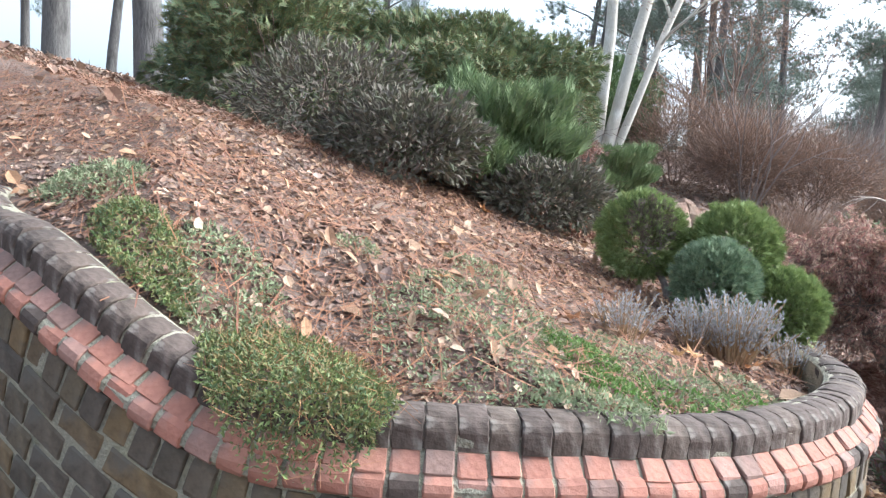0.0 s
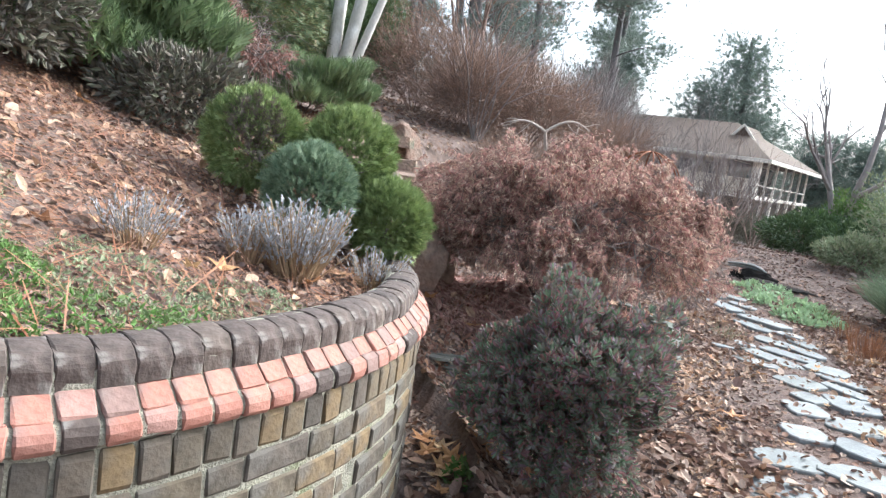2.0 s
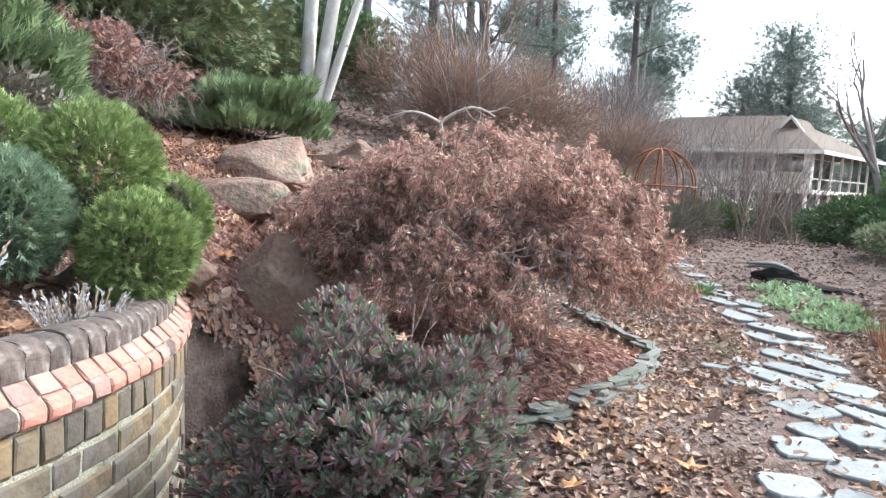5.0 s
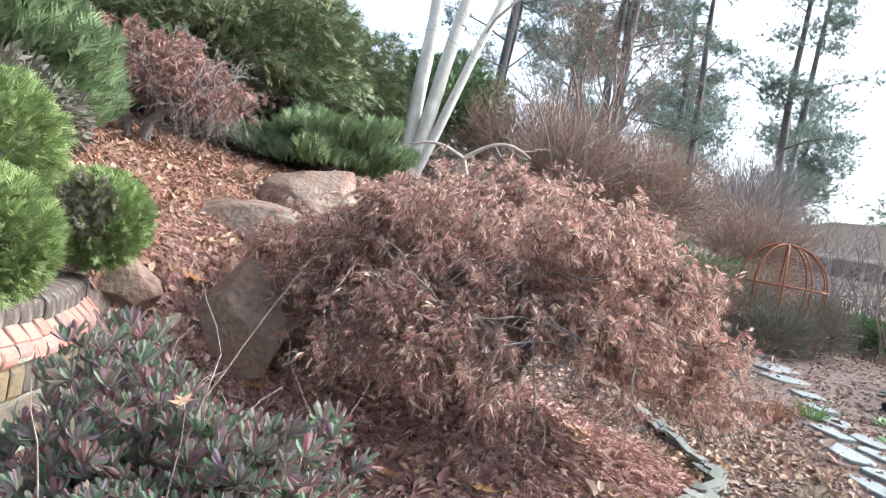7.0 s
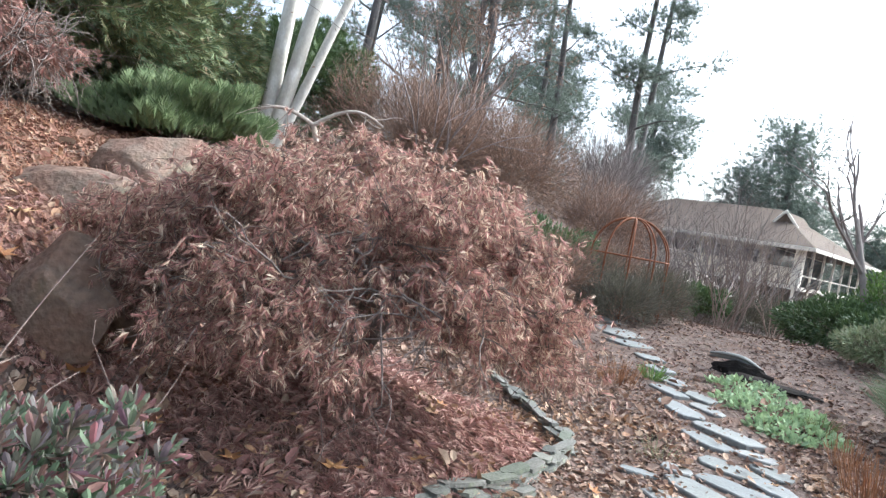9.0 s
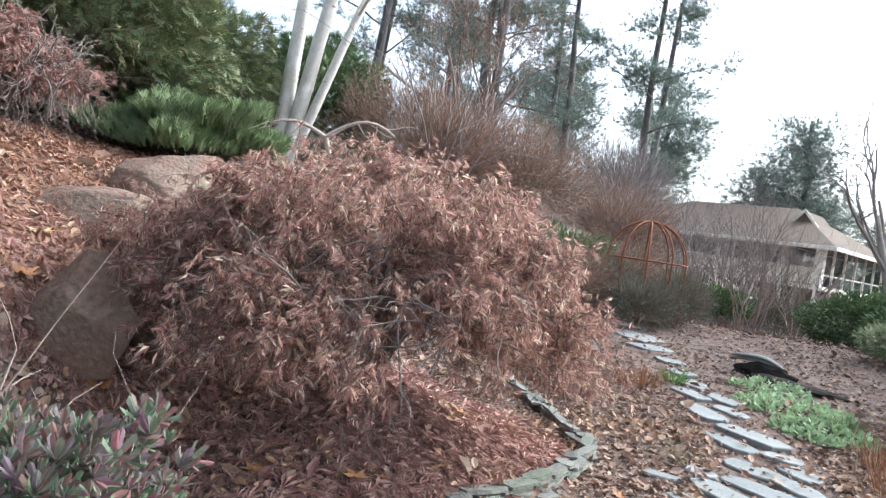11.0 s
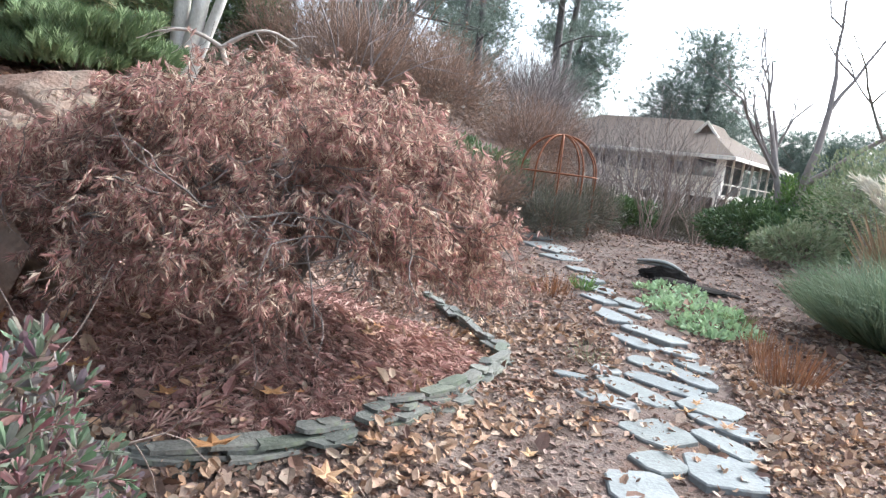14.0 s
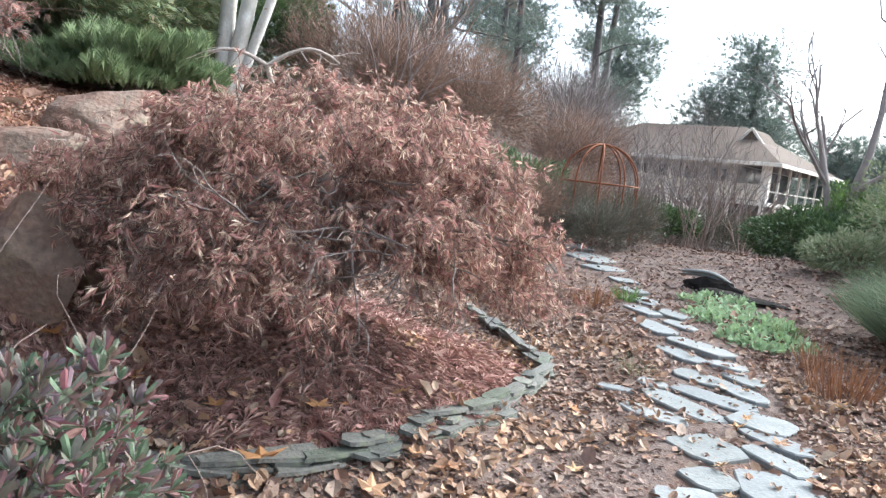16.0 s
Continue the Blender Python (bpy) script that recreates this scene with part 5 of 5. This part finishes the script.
PINES = [(-16.8, 0.7, 17, 0.42), (-14.3, 1.8, 16, 0.45), (-23.5, 4.1, 18, 0.25), (-29, 3.0, 18, 0.25), (-20, 8.5, 18, 0.28), (-10.8, 21.1, 17, 0.28), (-14.1, 17.9, 18, 0.26), (-6.2, 24.5, 15, 0.24), (-16.1, 25.6, 18, 0.26), (-12.6, 23.2, 18, 0.3), (-12.0, 23.6, 18, 0.28),
         (-17.9, 22.6, 17, 0.25), (-8.1, 31.4, 16, 0.3), (-10.9, 28.0, 17, 0.28), (-22, 14, 18, 0.27), (-26, 20, 19, 0.3), (-20, 31, 19, 0.3), (-15, 35, 18, 0.3)]
for x, y, h, r in PINES:
    near = y > 20 and x > -11.5
    pine("tall pine with bare trunk and open crown", (x, y), h * 0.85, r * 0.72, 0.16 if near else 0.26, 90 if near else 70, (rng.normal(0, 0.03), rng.normal(0, 0.03)))
pine("broad dark pine behind the house", (-3.2, 54), 14.5, 0.4, 0.18, 300, clump_r=1.5, needle=0.55, per=13)
pine("broad dark pine behind the house", (-6.4, 52), 10.5, 0.4, 0.15, 200, clump_r=1.5, needle=0.55, per=13)
for x, y, h in ((2.5, 60, 12), (6.5, 62, 12), (10, 58, 13), (14, 52, 12), (9, 44, 10), (-2, 64, 13), (-14, 52, 15), (-20, 48, 16), (-26, 42, 17)):
    pine("distant dark pine on the skyline", (x, y), h * 0.68, 0.35, 0.2, 110, clump_r=1.5, needle=0.6, per=18, group="distant pines")
bare_shrub("tall bare grey tree in front of the house roof", (-3.6, 26), 6.0, 0.35, 7, 4, M_GREYSHRUB, r0=0.04, name="bare_tree", group="bare trees")
bare_shrub("tall bare grey tree in front of the house roof", (-1.4, 27), 5.0, 0.35, 7, 4, M_GREYSHRUB, r0=0.035, name="bare_tree", group="bare trees")
bare_shrub("bare tree with a few russet leaves among pines", (-8.5, 16.0), 6.0, 0.35, 5, 4, M_BROWNSHRUB, 2400, M_BROWNSHRUB, 0.09, r0=0.07, name="bare_tree", group="bare trees")

# white-barked tree with three stems
birch = thing("white_barked_tree", "pale mottled tree with three smooth white stems", "tree", at=(-7.3, 8.0, float(ground_z(-7.3, 8.0))))
tubes = []
for w, ln, r0 in (((-0.01, 0.0, 1), 9, 0.145), ((0.14, 0.08, 1), 9, 0.14), ((0.28, 0.16, 1), 7, 0.095)):
    p, r = limb((w[0] * 0.5 - 0.1, w[1] * 0.5, -0.1), w, ln, r0, r0 * 0.4, 0.045, 12)
    child("stem", mesh_of("stem", *tube(p, r, 10), M_WHITEBARK, True), birch)
    for k in range(5):
        tubes += twigs(p[rng.integers(5, 10)], (rng.normal(0, 0.6), rng.normal(0, 0.6), 1), 1.8, 0.035, 2, 0.5, 3)[0]
child("branchwork", mesh_of("branchwork", *merged(tubes), M_WHITEBARK, True), birch, "pale upper branches", "stuff")

# distant wooded ridge
ridge = []
for k in range(2600):
    a = rng.uniform(-2.2, 1.1)
    d = rng.uniform(75, 110)
    x, y = d * math.sin(a), d * math.cos(a)
    ridge.append((x, y, float(max(-1, min(6, -0.2 * x))) + rng.uniform(0, 5.5)))
ridge = np.array(ridge)
v, f = scatter(TUFT_V, TUFT_F, ridge, frames(rng.normal(0, 1, ridge.shape) + np.array([0, 0, 1.0])), rng.uniform(1.6, 3.0, len(ridge)))
tagged(new("backdrop", mesh_of("backdrop", v, f, M_PINE)), "distant dark wooded ridge", "woods", kind="structure")


# ---- house beyond the garden ----
def box(name, size, at, mat, parent, turn=0.0, label="", bevel=0.012):
    bm = bmesh.new()
    bmesh.ops.create_cube(bm, size=1)
    for v in bm.verts:
        v.co = Vector((v.co.x * size[0], v.co.y * size[1], v.co.z * size[2]))
    if bevel:
        bmesh.ops.bevel(bm, geom=list(bm.edges), offset=min(bevel, min(size) * 0.3), segments=1, affect="EDGES", clamp_overlap=True)
    ob = part(name, bm, mat, parent, label)
    ob.matrix_basis = pose(*at, 0, 0, turn)
    return ob


# local x runs along the front to the near corner, y back along the side, z from the deck's level
HOUSE_Z = 1.62
house = thing("house", "cream house with raised screened porch and brown hipped roof", "house", at=(-0.85, 39.0, HOUSE_Z))
house.rotation_euler = (0, 0, radians(-13))
# shade below the porch floor is put into this wall's dark colour
box("lower_wall", (12.6, 12.0, 2.7), (-6.9, 7.0, -1.5), M_SHADEWALL, house, label="lower storey coloured dark for the shade under the porch")
box("wall", (10.4, 10.2, 2.1), (-7.6, 7.2, 1.05), M_CREAM, house, label="cream upper wall")
box("porch_floor", (13.4, 13.0, 0.2), (-6.6, 6.4, -0.1), M_TRIM, house)
box("post", (0.42, 0.42, 2.0), (-0.15, 0.15, 1.0), M_TRIM, house, label="stout cream corner post")
for k in range(6):
    box("post", (0.16, 0.16, 2.0), (-1.9 - k * 1.75, 0.1, 1.0), M_TRIM, house)
for k in range(7):
    box("lower_post", (0.18, 0.18, 2.7), (-0.15 - k * 1.75, 0.1, -1.55), M_TRIM, house)
    box("railing_panel", (1.52, 0.06, 0.85), (-1.02 - k * 1.75, 0.1, 0.5), M_CREAM, house, label="cream porch railing panel")
for k in range(6):
    box("post", (0.12, 0.12, 2.0), (-0.1, 2.2 + k * 2.0, 1.0), M_TRIM, house)
    box("screen_rail", (0.06, 1.9, 0.08), (-0.1, 1.2 + k * 2.0, 0.62), M_TRIM, house)
    box("lower_post", (0.16, 0.16, 2.7), (-0.1, 2.2 + k * 2.0, -1.55), M_TRIM, house)
for k in range(6):
    win = box("window", (0.95, 0.08, 1.5), (-3.3 - k * 1.6, 2.06, 1.0), M_TRIM, house, label="tall dark window with pale frame")
    for m in (-1, 0, 1):
        box("pane", (0.25, 0.03, 1.34), (m * 0.29, -0.045, 0), M_GLASS, win, bevel=0)
box("screen_wall", (0.05, 10.0, 1.9), (-2.3, 7.2, 1.0), M_GLASS, house, label="dark screened side porch")
EAVE = 2.02
bm = bmesh.new()
q = [bm.verts.new(c) for c in ((0.75, -0.75, EAVE), (0.75, 13.6, EAVE), (-13.8, 13.6, EAVE), (-13.8, -0.75, EAVE), (-3.6, 6.2, EAVE + 2.5), (-10.4, 6.2, EAVE + 2.5))]
for face in ((0, 1, 4), (1, 2, 5, 4), (2, 3, 5), (3, 0, 4, 5), (3, 2, 1, 0)):
    bm.faces.new([q[k] for k in face])
bmesh.ops.recalc_face_normals(bm, faces=bm.faces)
part("roof", bm, M_ROOF, house, "brown shingled hip roof")
box("fascia", (14.6, 0.06, 0.2), (-6.5, -0.76, EAVE - 0.06), M_TRIM, house)
box("fascia", (0.06, 14.4, 0.2), (0.76, 6.4, EAVE - 0.06), M_TRIM, house)
bm = bmesh.new()
q = [bm.verts.new(c) for c in ((-3.1, 3.4, 3.2), (-1.5, 3.4, 3.2), (-2.3, 3.4, 4.15), (-3.1, 6.6, 3.2), (-1.5, 6.6, 3.2), (-2.3, 6.6, 4.15))]
for face in ((0, 1, 2), (0, 2, 5, 3), (1, 4, 5, 2), (3, 5, 4), (0, 3, 4, 1)):
    bm.faces.new([q[k] for k in face])
bmesh.ops.recalc_face_normals(bm, faces=bm.faces)
part("dormer", bm, M_ROOF, house, "small roof gable")
for sgn in (-1, 1):
    bar = box("bargeboard", (1.3, 0.1, 0.14), (-2.3 + sgn * 0.41, 3.35, 3.68), M_TRIM, house)
    bar.rotation_euler = (0, sgn * math.atan2(0.95, 0.8), 0)
# stair with pale balusters in front
stair = thing("porch_stair", "pale timber stair with balusters down from the porch", "stairs", at=(-5.3, 35.4, 1.0))
stair.rotation_euler = (0, 0, radians(-13))
for k in range(11):
    box("tread", (0.3, 1.1, 0.05), (-0.1 + k * 0.28, 0.6, -0.1 - k * 0.17), M_TRIM, stair)
    for m in (0, 1):
        box("baluster", (0.06, 0.05, 0.95), (-0.1 + (k + m * 0.5) * 0.28, 0.0, 0.34 - (k + m * 0.5) * 0.17), M_TRIM, stair)
for side, lift in ((0.0, 0.0), (0.0, -0.9)):
    rail = box("handrail", (3.6, 0.08, 0.1 if lift == 0 else 0.26), (1.4, side, -0.1 + lift), M_TRIM, stair)
    rail.rotation_euler = (0, math.atan2(0.17, 0.28), 0)
for k in range(14):
    box("baluster", (0.06, 0.05, 0.95), (-0.3 - k * 0.17, 0.0, 0.4), M_TRIM, stair)
box("handrail", (2.5, 0.08, 0.1), (-1.4, 0.0, 0.9), M_TRIM, stair)
box("landing", (2.5, 1.3, 0.14), (-1.4, 0.6, -0.12), M_TRIM, stair)
for k in range(3):
    box("lower_post", (0.14, 0.14, 2.6), (-2.5 + k * 1.1, 0.05, -1.45), M_TRIM, stair)
for k in range(2):
    box("lower_post", (0.12, 0.12, 2.3), (1.0 + k * 1.2, 0.6, -1.75), M_TRIM, stair)
